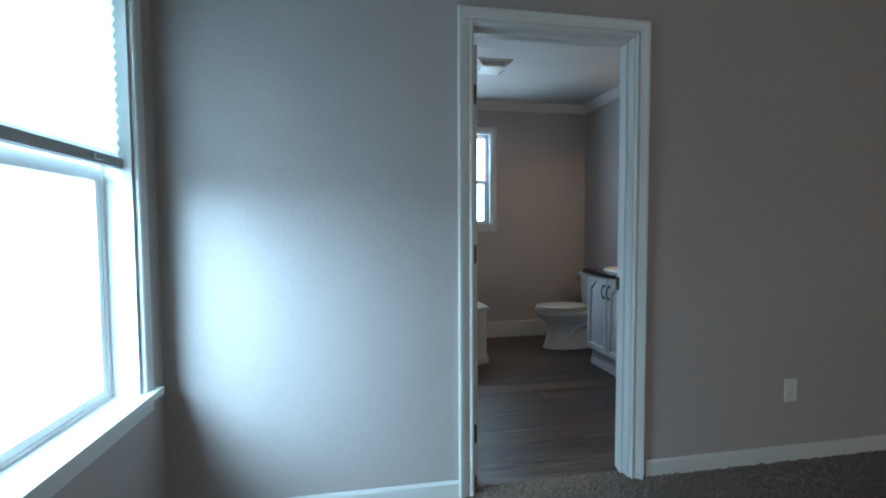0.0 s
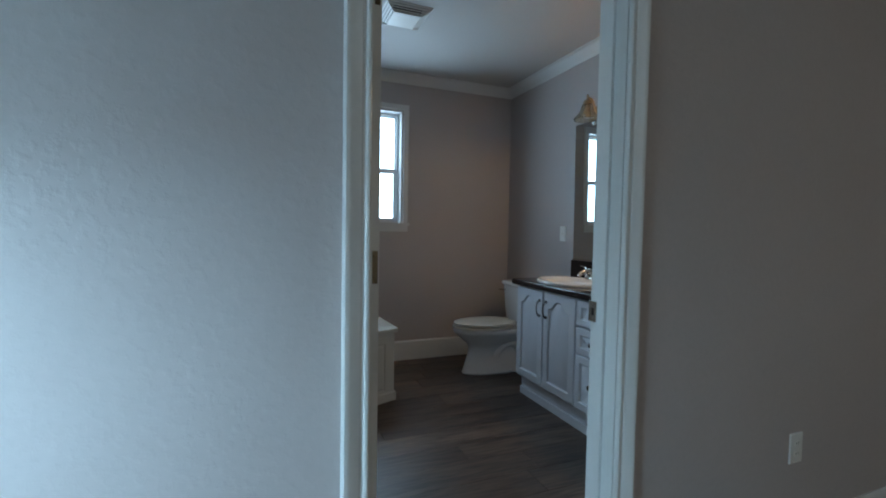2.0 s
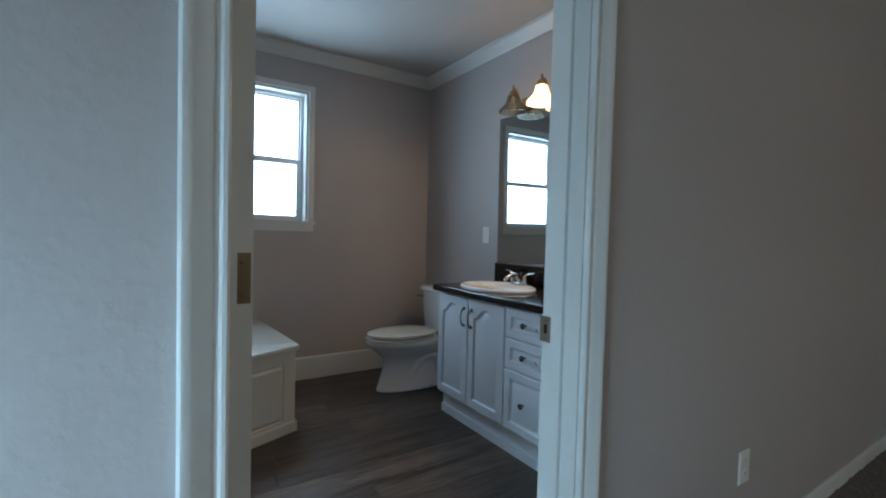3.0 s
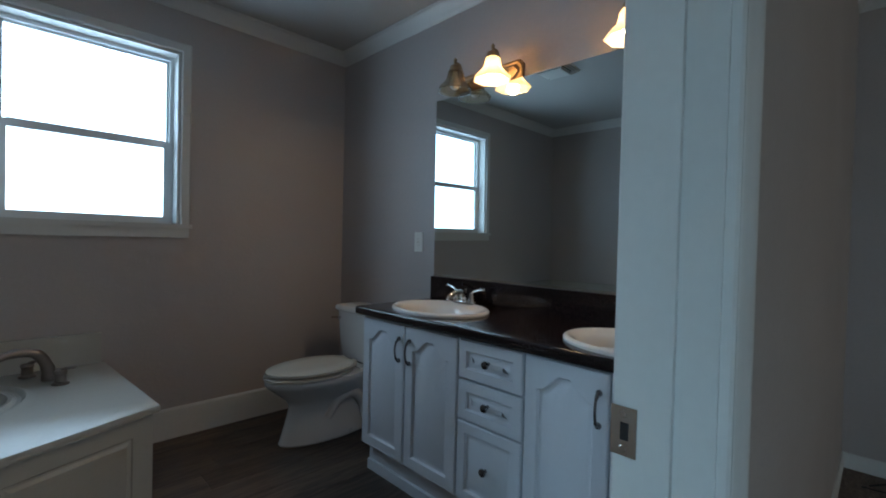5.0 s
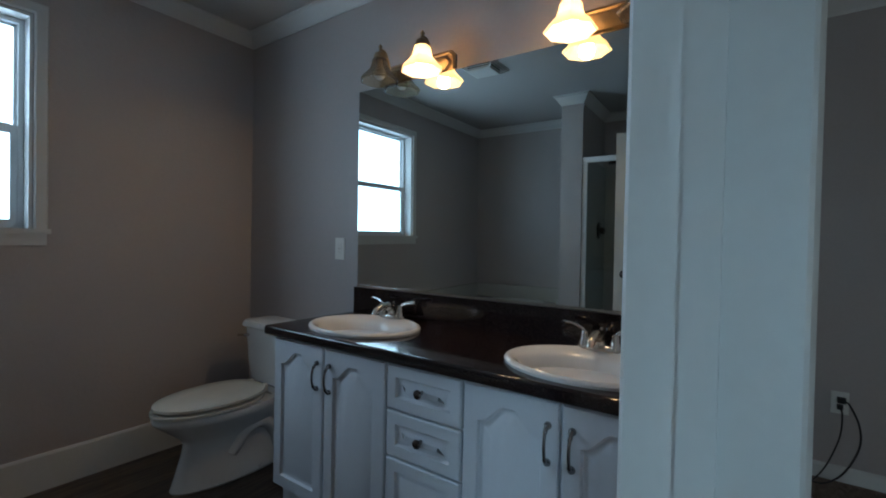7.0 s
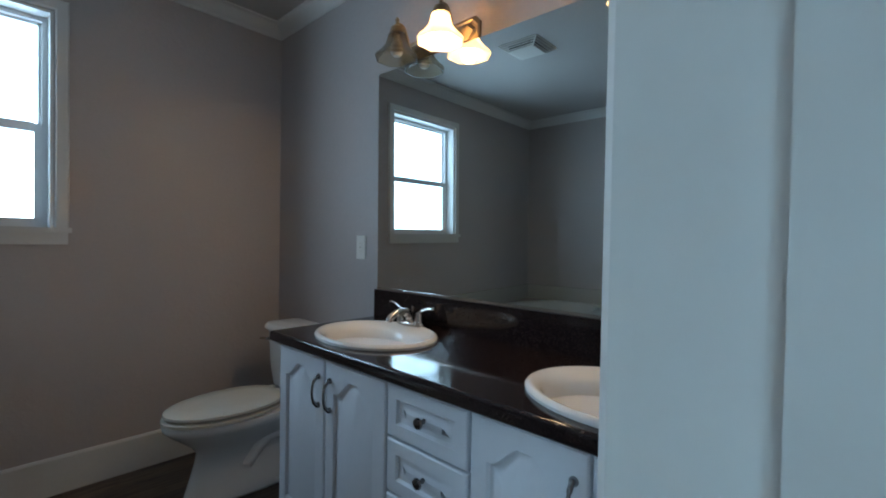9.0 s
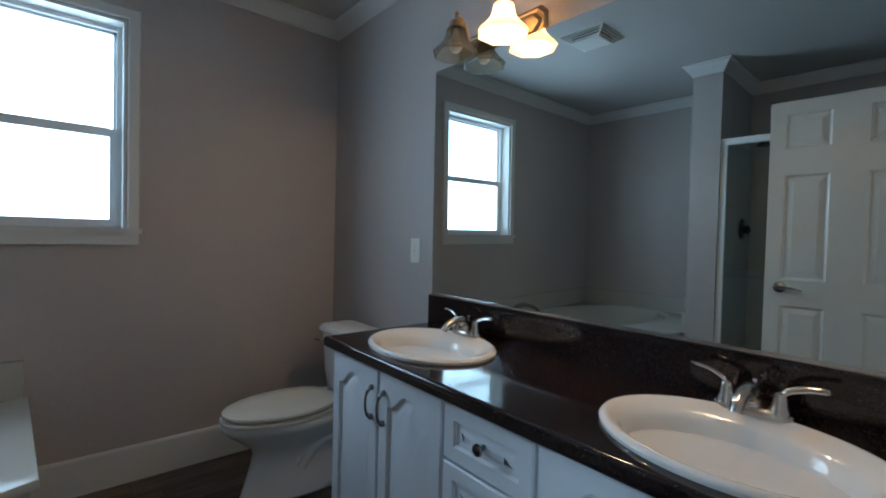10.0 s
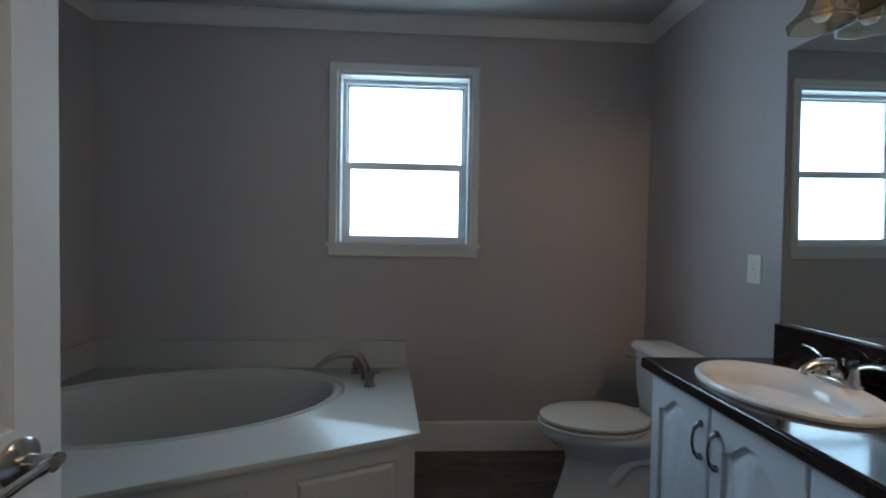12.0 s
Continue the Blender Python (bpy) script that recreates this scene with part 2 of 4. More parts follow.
wall("wall_north", "greige painted bathroom wall with a window opening",
     (XL, YF, 0, WX0, YF + 0.14, ZC), (WX1, YF, 0, XV + 0.1, YF + 0.14, ZC), (WX0, YF, 0, WX1, YF + 0.14, WZ0), (WX0, YF, WZ1, WX1, YF + 0.14, ZC))
wall("wall_east_bath", "greige painted wall behind the vanity and mirror", (XV, YD1, 0, XV + 0.1, YF, ZC))
wall("wall_door", "greige painted wall with the bathroom doorway",
     (XL, YD0, 0, DX0 - 0.02, YD1, ZC), (DX1 + 0.02, YD0, 0, XR, YD1, ZC), (DX0 - 0.02, YD0, DZ + 0.02, DX1 + 0.02, YD1, ZC))
wall("wall_west", "greige painted outer wall with the bedroom window",
     (XL - 0.14, YB, 0, XL, BY0, ZC), (XL - 0.14, BY1, 0, XL, YF + 0.14, ZC), (XL - 0.14, BY0, 0, XL, BY1, BZ0), (XL - 0.14, BY0, BZ1, XL, BY1, ZC))
wall("wall_east_bed", "greige painted bedroom wall", (XR, YB, 0, XR + 0.1, YD1, ZC))
# the opening here is for the added, unseen window
wall("wall_south", "greige painted bedroom wall behind", (XL - 0.14, YB - 0.14, 0, 1.40, YB, ZC), (2.90, YB - 0.14, 0, XR + 0.1, YB, ZC), (1.40, YB - 0.14, 0, 2.90, YB, 0.60), (1.40, YB - 0.14, 2.05, 2.90, YB, ZC))
wall("wall_partition", "greige painted stub wall between the tub and shower", (XL, PY0, 0, PX, PY1, ZC))
tagged(boxes("ceiling", CEIL, (XL - 0.14, YB - 0.1, ZC, XR + 0.1, YF + 0.14, ZC + 0.1)), "off-white painted ceiling", "ceiling", **STR)
tagged(boxes("ground", GROUND, (-300, -300, -0.7, 300, 300, -0.6)), "dull ground outside the house", "ground", **STR)
tagged(boxes("subfloor", PLANK, (XL - 0.14, YD0 + 0.06, -0.1, XV + 0.1, YF + 0.14, -0.006)), "dark wood-look vinyl floor", "floor", **STR)

# carpet, tufted close to the doorway
bm = bmesh.new()
box(bm, XL - 0.14, YB - 0.1, -0.1, XR + 0.1, YD0 + 0.06, -0.002)
nx, ny, x0, y0, x1, y1 = 330, 130, 0.45, 1.35, 3.9, 2.42
grid = [[bm.verts.new((x0 + (x1 - x0) * i / nx, y0 + (y1 - y0) * j / ny,
                       0.004 + 0.012 * noise.noise((i * 1.7, j * 1.7, 0.3)) + 0.004 * noise.noise((i * 0.21, j * 0.21, 2)))) for j in range(ny + 1)] for i in range(nx + 1)]
for i in range(nx):
    for j in range(ny):
        bm.faces.new((grid[i][j], grid[i + 1][j], grid[i + 1][j + 1], grid[i][j + 1]))
tagged(mesh("carpet", bm, CARPET), "brown speckled cut-pile bedroom carpet", "carpet", **STR)

CROWN = [(0, 0), (0, 0.083), (0.007, 0.083), (0.010, 0.073), (0.018, 0.066), (0.033, 0.042), (0.050, 0.022), (0.056, 0.012), (0.064, 0.008), (0.064, 0)]


def crown(name, corners, offs, closed=False):
    bm = bmesh.new()
    moulding(bm, [(x, y, ZC) for x, y in corners], [(a, b, 0) for a, b in offs], (0, 0, -1), CROWN, closed)
    return tagged(mesh(name, bm, TRIM, smooth=True), "white painted crown moulding", "moulding", **STR)


crown("trim_crown_bath", [(PX, PY1), (XL, PY1), (XL, YF), (XV, YF), (XV, YD1), (XL, YD1), (XL, PY0), (PX, PY0)],
      [(1, 1), (1, 1), (1, -1), (-1, -1), (-1, 1), (1, 1), (1, -1), (1, -1)], True)
crown("trim_crown_bed", [(XL, YD0), (XR, YD0), (XR, YB), (XL, YB)], [(1, -1), (-1, -1), (-1, 1), (1, 1)], True)


def baseboard(name, corners, offs, h):
    bm = bmesh.new()
    moulding(bm, [(x, y, 0) for x, y in corners], [(a, b, 0) for a, b in offs], (0, 0, 1), [(0, 0), (0, h), (0.006, h), (0.011, h - 0.012), (0.012, 0)])
    return tagged(mesh(name, bm, TRIM), "white painted baseboard", "baseboard", **STR)


baseboard("baseboard_bath", [(1.10, YF), (XV, YF), (XV, 4.08)], [(0, -1), (-1, -1), (-1, 0)], 0.175)
baseboard("baseboard_bed", [(DX1 + 0.085, YD0), (XR, YD0), (XR, YB)], [(0, -1), (-1, -1), (-1, 0)], 0.08)
baseboard("baseboard_bed_left", [(XL, YB), (XL, YD0), (DX0 - 0.062, YD0)], [(1, 0), (1, -1), (0, -1)], 0.08)

CASE = [(0, 0), (0, 0.012), (0.004, 0.016), (0.010, 0.016), (0.014, 0.012), (0.020, 0.012), (0.024, 0.016), (0.046, 0.020), (0.052, 0.024), (0.060, 0.024), (0.064, 0.018), (0.064, 0)]


def door_frame():
    e = tagged(new("door_frame"), "white painted door frame with moulded casing", "door frame", **STR)
    boxes("jamb", TRIM, (DX0 - 0.02, YD0 - 0.002, 0, DX0, YD1 + 0.002, DZ), (DX1, YD0 - 0.002, 0, DX1 + 0.02, YD1 + 0.002, DZ),
          (DX0 - 0.02, YD0 - 0.002, DZ, DX1 + 0.02, YD1 + 0.002, DZ + 0.02), parent=e, bevel=0.001)
    boxes("stop", TRIM, (DX0, YD1 - 0.066, 0, DX0 + 0.011, YD1 - 0.036, DZ), (DX1 - 0.011, YD1 - 0.066, 0, DX1, YD1 - 0.036, DZ),
          (DX0 + 0.011, YD1 - 0.066, DZ - 0.011, DX1 - 0.011, YD1 - 0.036, DZ), parent=e, bevel=0.005)
    for y, n in ((YD0, -1), (YD1, 1)):
        bm = bmesh.new()
        a, b, c = DX0 - 0.006, DX1 + 0.006, DZ + 0.006
        moulding(bm, [(a, y, 0), (a, y, c), (b, y, c), (b, y, 0)], [(-1, 0, 0), (-1, 0, 1), (1, 0, 1), (1, 0, 0)], (0, n, 0), CASE)
        mesh("casing", bm, TRIM, e, smooth=True)
    return e


door_frame()


def window(name, label, put, w, z0, z1, case, blind=False):
    """A double-hung window; put(u, d, z): u across, d outward from the wall's face."""
    e = tagged(new(name), label, "window", **STR)

    def bars(nm, m, lots, bevel=0.003):
        bm = bmesh.new()
        for u0, d0, a, u1, d1, b in lots:
            p, q = put(u0, d0, a), put(u1, d1, b)
            box(bm, *[min(s, t) for s, t in zip(p, q)], *[max(s, t) for s, t in zip(p, q)])
        return mesh(nm, bm, m, e, bevel=bevel)
    zm = z0 + (z1 - z0) * (0.535 if blind else 0.475)
    bars("lining", TRIM, [(0, -0.001, z0, 0.012, 0.14, z1), (w - 0.012, -0.001, z0, w, 0.14, z1), (0.012, -0.001, z1 - 0.012, w - 0.012, 0.14, z1), (0.012, -0.001, z0, w - 0.012, 0.14, z0 + 0.012)], 0.001)
    i0, i1 = 0.012, w - 0.012
    a, b = z0 + 0.012, z1 - 0.012
    bars("frame", VINYL, [(i0, 0.085, a, i0 + 0.02, 0.138, b), (i1 - 0.02, 0.085, a, i1, 0.138, b), (i0 + 0.02, 0.085, b - 0.02, i1 - 0.02, 0.138, b), (i0 + 0.02, 0.085, a, i1 - 0.02, 0.138, a + 0.015)])
    j0, j1, s = i0 + 0.02, i1 - 0.02, 0.026
    lo, hi = a + 0.015, b - 0.02
    bars("sash", VINYL, [(j0, 0.088, lo, j0 + s, 0.108, zm + 0.018), (j1 - s, 0.088, lo, j1, 0.108, zm + 0.018), (j0 + s, 0.088, lo, j1 - s, 0.108, lo + s), (j0 + s, 0.086, zm - 0.020, j1 - s, 0.108, zm + 0.022)])
    bars("sash", VINYL, [(j0, 0.112, zm, j0 + 0.012, 0.13, hi), (j1 - 0.012, 0.112, zm, j1, 0.13, hi), (j0, 0.112, hi - 0.012, j1, 0.13, hi), (j0, 0.112, zm - 0.01, j1, 0.13, zm + 0.01)])
    for g in (bars("pane", PANE, [(j0 + s, 0.097, lo + s, j1 - s, 0.1, zm - 0.020)], 0), bars("pane", PANE, [(j0 + 0.012, 0.12, zm + 0.01, j1 - 0.012, 0.123, hi - 0.012)], 0)):
        g.visible_shadow = False
    bm = bmesh.new()
    o = Vector(put(1, 0, 0)) - Vector(put(0, 0, 0))
    nrm = Vector(put(0, -1, 0)) - Vector(put(0, 0, 0))
    r = 0.004
    moulding(bm, [put(-r, 0, z0), put(-r, 0, z1 + r), put(w + r, 0, z1 + r), put(w + r, 0, z0)],
             [-o, -o + Vector((0, 0, 1)), o + Vector((0, 0, 1)), o], nrm, [(0, 0), (0, 0.014), (0.006, 0.018), (case - 0.006, 0.018), (case, 0.012), (case, 0)])
    mesh("casing", bm, TRIM, e)
    bars("sill", TRIM, [(-case - 0.014, -0.045, z0 - 0.012, w + case + 0.014, 0.085, z0 + 0.014)] if blind else [(-case - 0.012, -0.03, z0 - 0.012, w + case + 0.012, 0.085, z0 + 0.012)], 0.005)
    bars("apron", TRIM, [(-case, -0.015, z0 - 0.065, w + case, 0, z0 - 0.012)], 0.003)
    return e


window("window_1", "white double-hung bathroom window, glaring with daylight", lambda u, d, z: (WX0 + u, YF + d, z), WX1 - WX0, WZ0, WZ1, 0.05)
# unseen window, added to go with the fill lamp from behind
window("window_added", "unseen white double-hung window added behind to let fill light in", lambda u, d, z: (2.90 - u, YB - d, z), 1.5, 0.60, 2.05, 0.06)
window("window_2", "white double-hung bedroom window with a half-drawn shade", lambda u, d, z: (XL - d, BY0 + u, z), BY1 - BY0, BZ0, BZ1, 0.055, True)


# ---- vanity ----
VF, VY0, VY1, CZ = 2.002, 2.469, 4.07, 0.832


def pull(parent, y, z, material):
    """A bowed pull with flattened ends, upright on the cabinet's face."""
    bm = bmesh.new()
    x = VF - 0.001
    tube(bm, bend([(x, y, z + 0.052), (x - 0.008, y, z + 0.050), (x - 0.022, y, z + 0.032), (x - 0.027, y, z), (x - 0.022, y, z - 0.032), (x - 0.008, y, z - 0.050), (x, y, z - 0.052)], 5),
         [0.008] * 6 + [0.0065] * 4 + [0.0045] * 11 + [0.0065] * 4 + [0.008] * 6, 10)
    for s in (-1, 1):
        lathe(bm, (x, y, z + s * 0.050), [(0.0105, 0.0), (0.0105, -0.004), (0.007, -0.009), (0.0005, -0.010)], 'x', 12)
    return mesh("handle", bm, material, parent, smooth=True)


def knob(parent, y, z, material):
    bm = bmesh.new()
    lathe(bm, (VF, y, z), [(0.008, 0.002), (0.006, -0.006), (0.006, -0.012), (0.013, -0.016), (0.016, -0.021), (0.014, -0.026), (0.007, -0.029), (0.0005, -0.030)], 'x', 18)
    return mesh("knob", bm, material, parent, smooth=True)


def front(parent, name, y0, y1, z0, z1, margin, arch):
    """A moulded door or drawer front."""
    bm = bmesh.new()
    t = 0.019

    def put(u, v, d):
        return (VF - d, u, v)
    bev = 0.004
    steps = ((0.0, 0.0), (0.006, -0.009), (0.014, -0.010), (0.022, -0.007), (0.044, 0.001))
    panel_cell(bm, put, y0 + bev, z0 + bev, y1 - bev, z1 - bev, margin, arch, steps)
    q = [(y0, z0), (y1, z0), (y1, z1), (y0, z1)]
    q2 = [(y0 + bev, z0 + bev), (y1 - bev, z0 + bev), (y1 - bev, z1 - bev), (y0 + bev, z1 - bev)]
    rings(bm, [[(VF + t, u, v) for u, v in q], [(VF + bev, u, v) for u, v in q], [(VF, u, v) for u, v in q2]], True)
    return mesh(name, bm, CAB, parent, smooth=True)


def vanity():
    e = tagged(new("vanity_cabinet"), "white double vanity cabinet with arched doors and three drawers", "cabinet")
    e.location = (0, 0, 0)
    boxes("body", CAB, (VF + 0.021, VY0, 0.135, XV - 0.001, VY1, 0.79), parent=e, bevel=0.002)
    boxes("toe_kick", CAB, (VF + 0.055, VY0, 0.0, XV - 0.001, VY1 - 0.012, 0.135), (VF + 0.042, VY0, 0.0, VF + 0.055, VY1 - 0.012, 0.05), parent=e, bevel=0.003)
    z0, z1 = 0.150, 0.782
    for a, b in ((3.742, 4.056), (3.414, 3.732), (2.790, 3.090), (2.506, 2.781)):
        front(e, "door", a, b, z0, z1, 0.045, 0.055)
    for a, b in ((0.630, z1), (0.468, 0.622), (z0, 0.460)):
        d = front(e, "drawer", 3.100, 3.405, a, b, 0.036, 0.0)
        knob(d, 3.2525, (a + b) / 2 + 0.005, PULLM)
    for y in (3.772, 3.700, 2.820, 2.753):
        pull(e, y, 0.668, PULLM)
    return e


vanity()
SINKS = (3.742, 2.786)
SX, SA, SB = 2.222, 0.205, 0.262


def countertop():
    e = tagged(new("countertop"), "glossy dark brown speckled laminate counter with backsplash", "countertop")
    bm = bmesh.new()
    ym = (SINKS[0] + SINKS[1]) / 2
    xf = VF - 0.022

    def top(y0, y1, cy):
        hx0, hx1, hy0, hy1 = xf + 0.012 - SX, XV - 0.001 - SX, y0 - cy, y1 - cy
        corner = [math.atan2(b, a) % (2 * math.pi) for a in (hx0, hx1) for b in (hy0, hy1)]
        angles = sorted({round(2 * math.pi * k / 64, 6) for k in range(64)} | {round(a, 6) for a in corner})

        def edge(a):
            return ray_to(lambda u, v: hx0 <= u <= hx1 and hy0 <= v <= hy1, a)

        def oval(a):
            return 1 / math.hypot(math.cos(a) / (SA * 0.93), math.sin(a) / (SB * 0.93))
        rings(bm, [[(SX + r(a) * math.cos(a), cy + r(a) * math.sin(a), z) for a in angles] for r, z in ((edge, CZ), (oval, CZ), (oval, CZ - 0.03))])
    top(ym, 4.088, SINKS[0])
    top(VY0, ym, SINKS[1])
    prof = [(0.012, CZ)] + [(0.012 - 0.012 * math.sin(a), CZ - 0.012 + 0.012 * math.cos(a)) for a in (0.4, 0.8, 1.2, 1.57)] + [(0.0, CZ - 0.036), (0.004, CZ - 0.040), (0.04, CZ - 0.040)]
    rings(bm, [[(xf + u, VY0, z) for u, z in prof], [(xf + u, 4.088 + 0.012 - u, z) for u, z in prof], [(XV - 0.001, 4.088 + 0.012 - u, z) for u, z in prof]], closed=False)
    mesh("top", bm, LAMIN, e, smooth=True)
    boxes("backsplash", LAMIN, (XV - 0.020, VY0, CZ, XV - 0.001, 4.090, 0.962), parent=e, bevel=0.004, smooth=True)
    return e


countertop()


def sink():
    e = tagged(new("sink"), "white oval drop-in porcelain sink set in the dark counter", "sink", "bathroom sinks")
    bm = bmesh.new()
    loops = []
    for r, z, dx in ((0.95, -0.002, 0), (1.0, 0.0, 0), (1.005, 0.008, 0), (0.985, 0.015, 0), (0.955, 0.018, 0), (0.92, 0.016, 0), (0.87, 0.010, -0.002), (0.82, 0.002, -0.012), (0.785, -0.012, -0.018), (0.76, -0.04, -0.02),
                     (0.70, -0.085, -0.02), (0.58, -0.12, -0.02), (0.38, -0.138, -0.02), (0.13, -0.146, -0.02), (0.085, -0.150, -0.02)):
        k = 0.0 if r > 0.87 else 0.9
        loops.append([(SX + dx * k * 1.2 + SA * r * math.cos(a) * (0.92 if r < 0.86 else 1), SINKS[0] + SB * r * math.sin(a), CZ + z) for a in (2 * math.pi * i / 56 for i in range(56))])
    rings(bm, loops, False, True)
    mesh("basin", bm, PORC, e, smooth=True)
    bm = bmesh.new()
    lathe(bm, (SX - 0.021, SINKS[0], CZ - 0.149), [(0.022, 0.0), (0.022, 0.004), (0.015, 0.005), (0.013, 0.001), (0.001, 0.001)], n=20)
    mesh("drain", bm, NICKEL, e, smooth=True)
    return e


s1 = sink()
copy_thing(s1, pose(0, SINKS[1] - SINKS[0], 0))


def faucet():
    e = tagged(new("faucet"), "brushed nickel two-handle centerset faucet on the sink", "faucet", "bathroom faucets")
    fx, fy, fz = 2.418, SINKS[0] + 0.018, CZ + 0.014
    bm = bmesh.new()
    lathe(bm, (fx, fy, fz), [(1.0, 0.0), (1.0, 0.010), (0.92, 0.016), (0.75, 0.019)], n=32, sx=0.026, sy=0.080, cap1=True)
    tube(bm, bend([(fx, fy, fz + 0.012), (fx - 0.002, fy, fz + 0.035), (fx - 0.03, fy, fz + 0.058), (fx - 0.075, fy, fz + 0.056), (fx - 0.108, fy, fz + 0.040), (fx - 0.116, fy, fz + 0.026)], 6),
         [0.021] * 7 + [0.019] * 6 + [0.016] * 6 + [0.014] * 6 + [0.013] * 6, 14)
    lathe(bm, (fx + 0.014, fy, fz + 0.03), [(0.003, 0), (0.003, 0.035), (0.006, 0.038), (0.006, 0.044), (0.001, 0.046)], n=10)
    mesh("spout", bm, NICKEL, e, smooth=True)
    for s in (-1, 1):
        bm = bmesh.new()
        y = fy + s * 0.052
        lathe(bm, (fx, y, fz + 0.008), [(0.022, 0), (0.021, 0.012), (0.016, 0.026), (0.015, 0.040), (0.012, 0.050), (0.002, 0.054)], n=20)
        tube(bm, bend([(fx, y, fz + 0.05), (fx, y + s * 0.012, fz + 0.066), (fx + 0.004, y + s * 0.045, fz + 0.078), (fx + 0.006, y + s * 0.082, fz + 0.082)], 5), [0.009] * 6 + [0.0085] * 5 + [0.008] * 4 + [0.006], 10, flat=0.65)
        mesh("lever", bm, NICKEL, e, smooth=True)
    return e


f1 = faucet()
copy_thing(f1, pose(0, SINKS[1] - SINKS[0], 0))

wall_mirror = tagged(new("mirror"), "large frameless wall mirror above the vanity", "mirror")
# it leans a little: off the wall at its far end and at its top
def mirror_slab(name, material, z0, z1, d0, d1):
    bm = bmesh.new()

    def at(y, z, d):
        return (2.4880 - 0.0185 * (y - 3.280) - 0.0098 * (z - 1.4) - d, y, z)
    ya, yb = VY0 + 0.004, 4.054
    rings(bm, [[at(ya, z0, d), at(yb, z0, d), at(yb, z1, d), at(ya, z1, d)] for d in (d0, d1)], True, True)
    return mesh(name, bm, material, wall_mirror)


mirror_slab("glass", MIRROR, 0.972, 1.963, -0.006, 0.0)
mirror_slab("channel", NICKEL, 0.9645, 0.9745, 0.0003, 0.003)

# ---- vanity lights ----


def shade(parent, y, lit):
    x, z = XV - 0.118, 1.950
    bm = bmesh.new()
    prof = [(0.090, 0.0), (0.094, 0.005), (0.085, 0.018), (0.066, 0.036), (0.048, 0.058), (0.042, 0.078), (0.039, 0.098), (0.030, 0.110)]
    inner = [(r - 0.004, h) for r, h in prof[::-1]]
    lathe(bm, (x, y, z), prof + inner + [prof[0]], n=8, turn=math.pi / 8)
    s = mesh("shade", bm, SHADE_LIT if lit else SHADE_OFF, parent)
    bm = bmesh.new()
    lathe(bm, (x, y, z + 0.110), [(0.030, -0.004), (0.031, 0.006), (0.026, 0.022), (0.014, 0.030), (0.008, 0.034), (0.007, 0.050), (0.010, 0.055), (0.006, 0.062), (0.0005, 0.070)], n=18)
    tube(bm, bend([(XV - 0.018, y, 2.008), (XV - 0.04, y, 2.012), (XV - 0.066, y, z + 0.118), (XV - 0.085, y, z + 0.148), (x + 0.006, y, z + 0.150), (x, y, z + 0.138)], 6), 0.0065, 10)
    lathe(bm, (XV - 0.016, y, 2.008), [(0.022, 0.004), (0.020, -0.006), (0.010, -0.012), (0.002, -0.013)], 'x', 16)
    mesh("arm", bm, BRONZE, parent, smooth=True)
    bm = bmesh.new()
    lathe(bm, (x, y, z + 0.012), [(0.0005, 0), (0.016, 0.003), (0.025, 0.016), (0.027, 0.03), (0.022, 0.05), (0.013, 0.072), (0.012, 0.09)], n=16)
    mesh("bulb", bm, BULB if lit else PLAST, parent, smooth=True)
    if lit:
        p = new("lamp", bpy.data.lights.new("lamp", 'POINT'))
        p.data.energy, p.data.color, p.data.shadow_soft_size = LAMP_W, (1.0, 0.68, 0.38), 0.03
        p.location = (x, y, z + 0.004)


def vanity_light(yc, lit):
    e = tagged(new("vanity_light"), "aged brass wall light with bell glass shades above the mirror", "wall light", "vanity lights")
    bm = bmesh.new()
    a, b, c = 0.23, 0.058, 0.026

    def outline(i, d):
        p, q, r = a - i, b - i, c
        return [(XV - d, yc + u, 2.008 + v) for u, v in ((-p, -q + r), (-p + r * 0.45, -q + r * 0.55), (-p + r, -q), (p - r, -q), (p - r * 0.45, -q + r * 0.55), (p, -q + r), (p, q - r), (p - r * 0.45, q - r * 0.55), (p - r, q), (-p + r, q), (-p + r * 0.45, q - r * 0.55), (-p, q - r))]
    rings(bm, [outline(0, 0.001), outline(0, 0.008), outline(0.010, 0.012), outline(0.016, 0.008), outline(0.022, 0.008), outline(0.030, 0.018)], False, True)
    mesh("plate", bm, BRONZE, e)
    for y, on in zip((yc + 0.125, yc - 0.125), lit):
        shade(e, y, on)
    return e


LAMP_W = 5.5
vanity_light(3.713, (False, True))
vanity_light(2.802, (True, False))

# ---- toilet ----


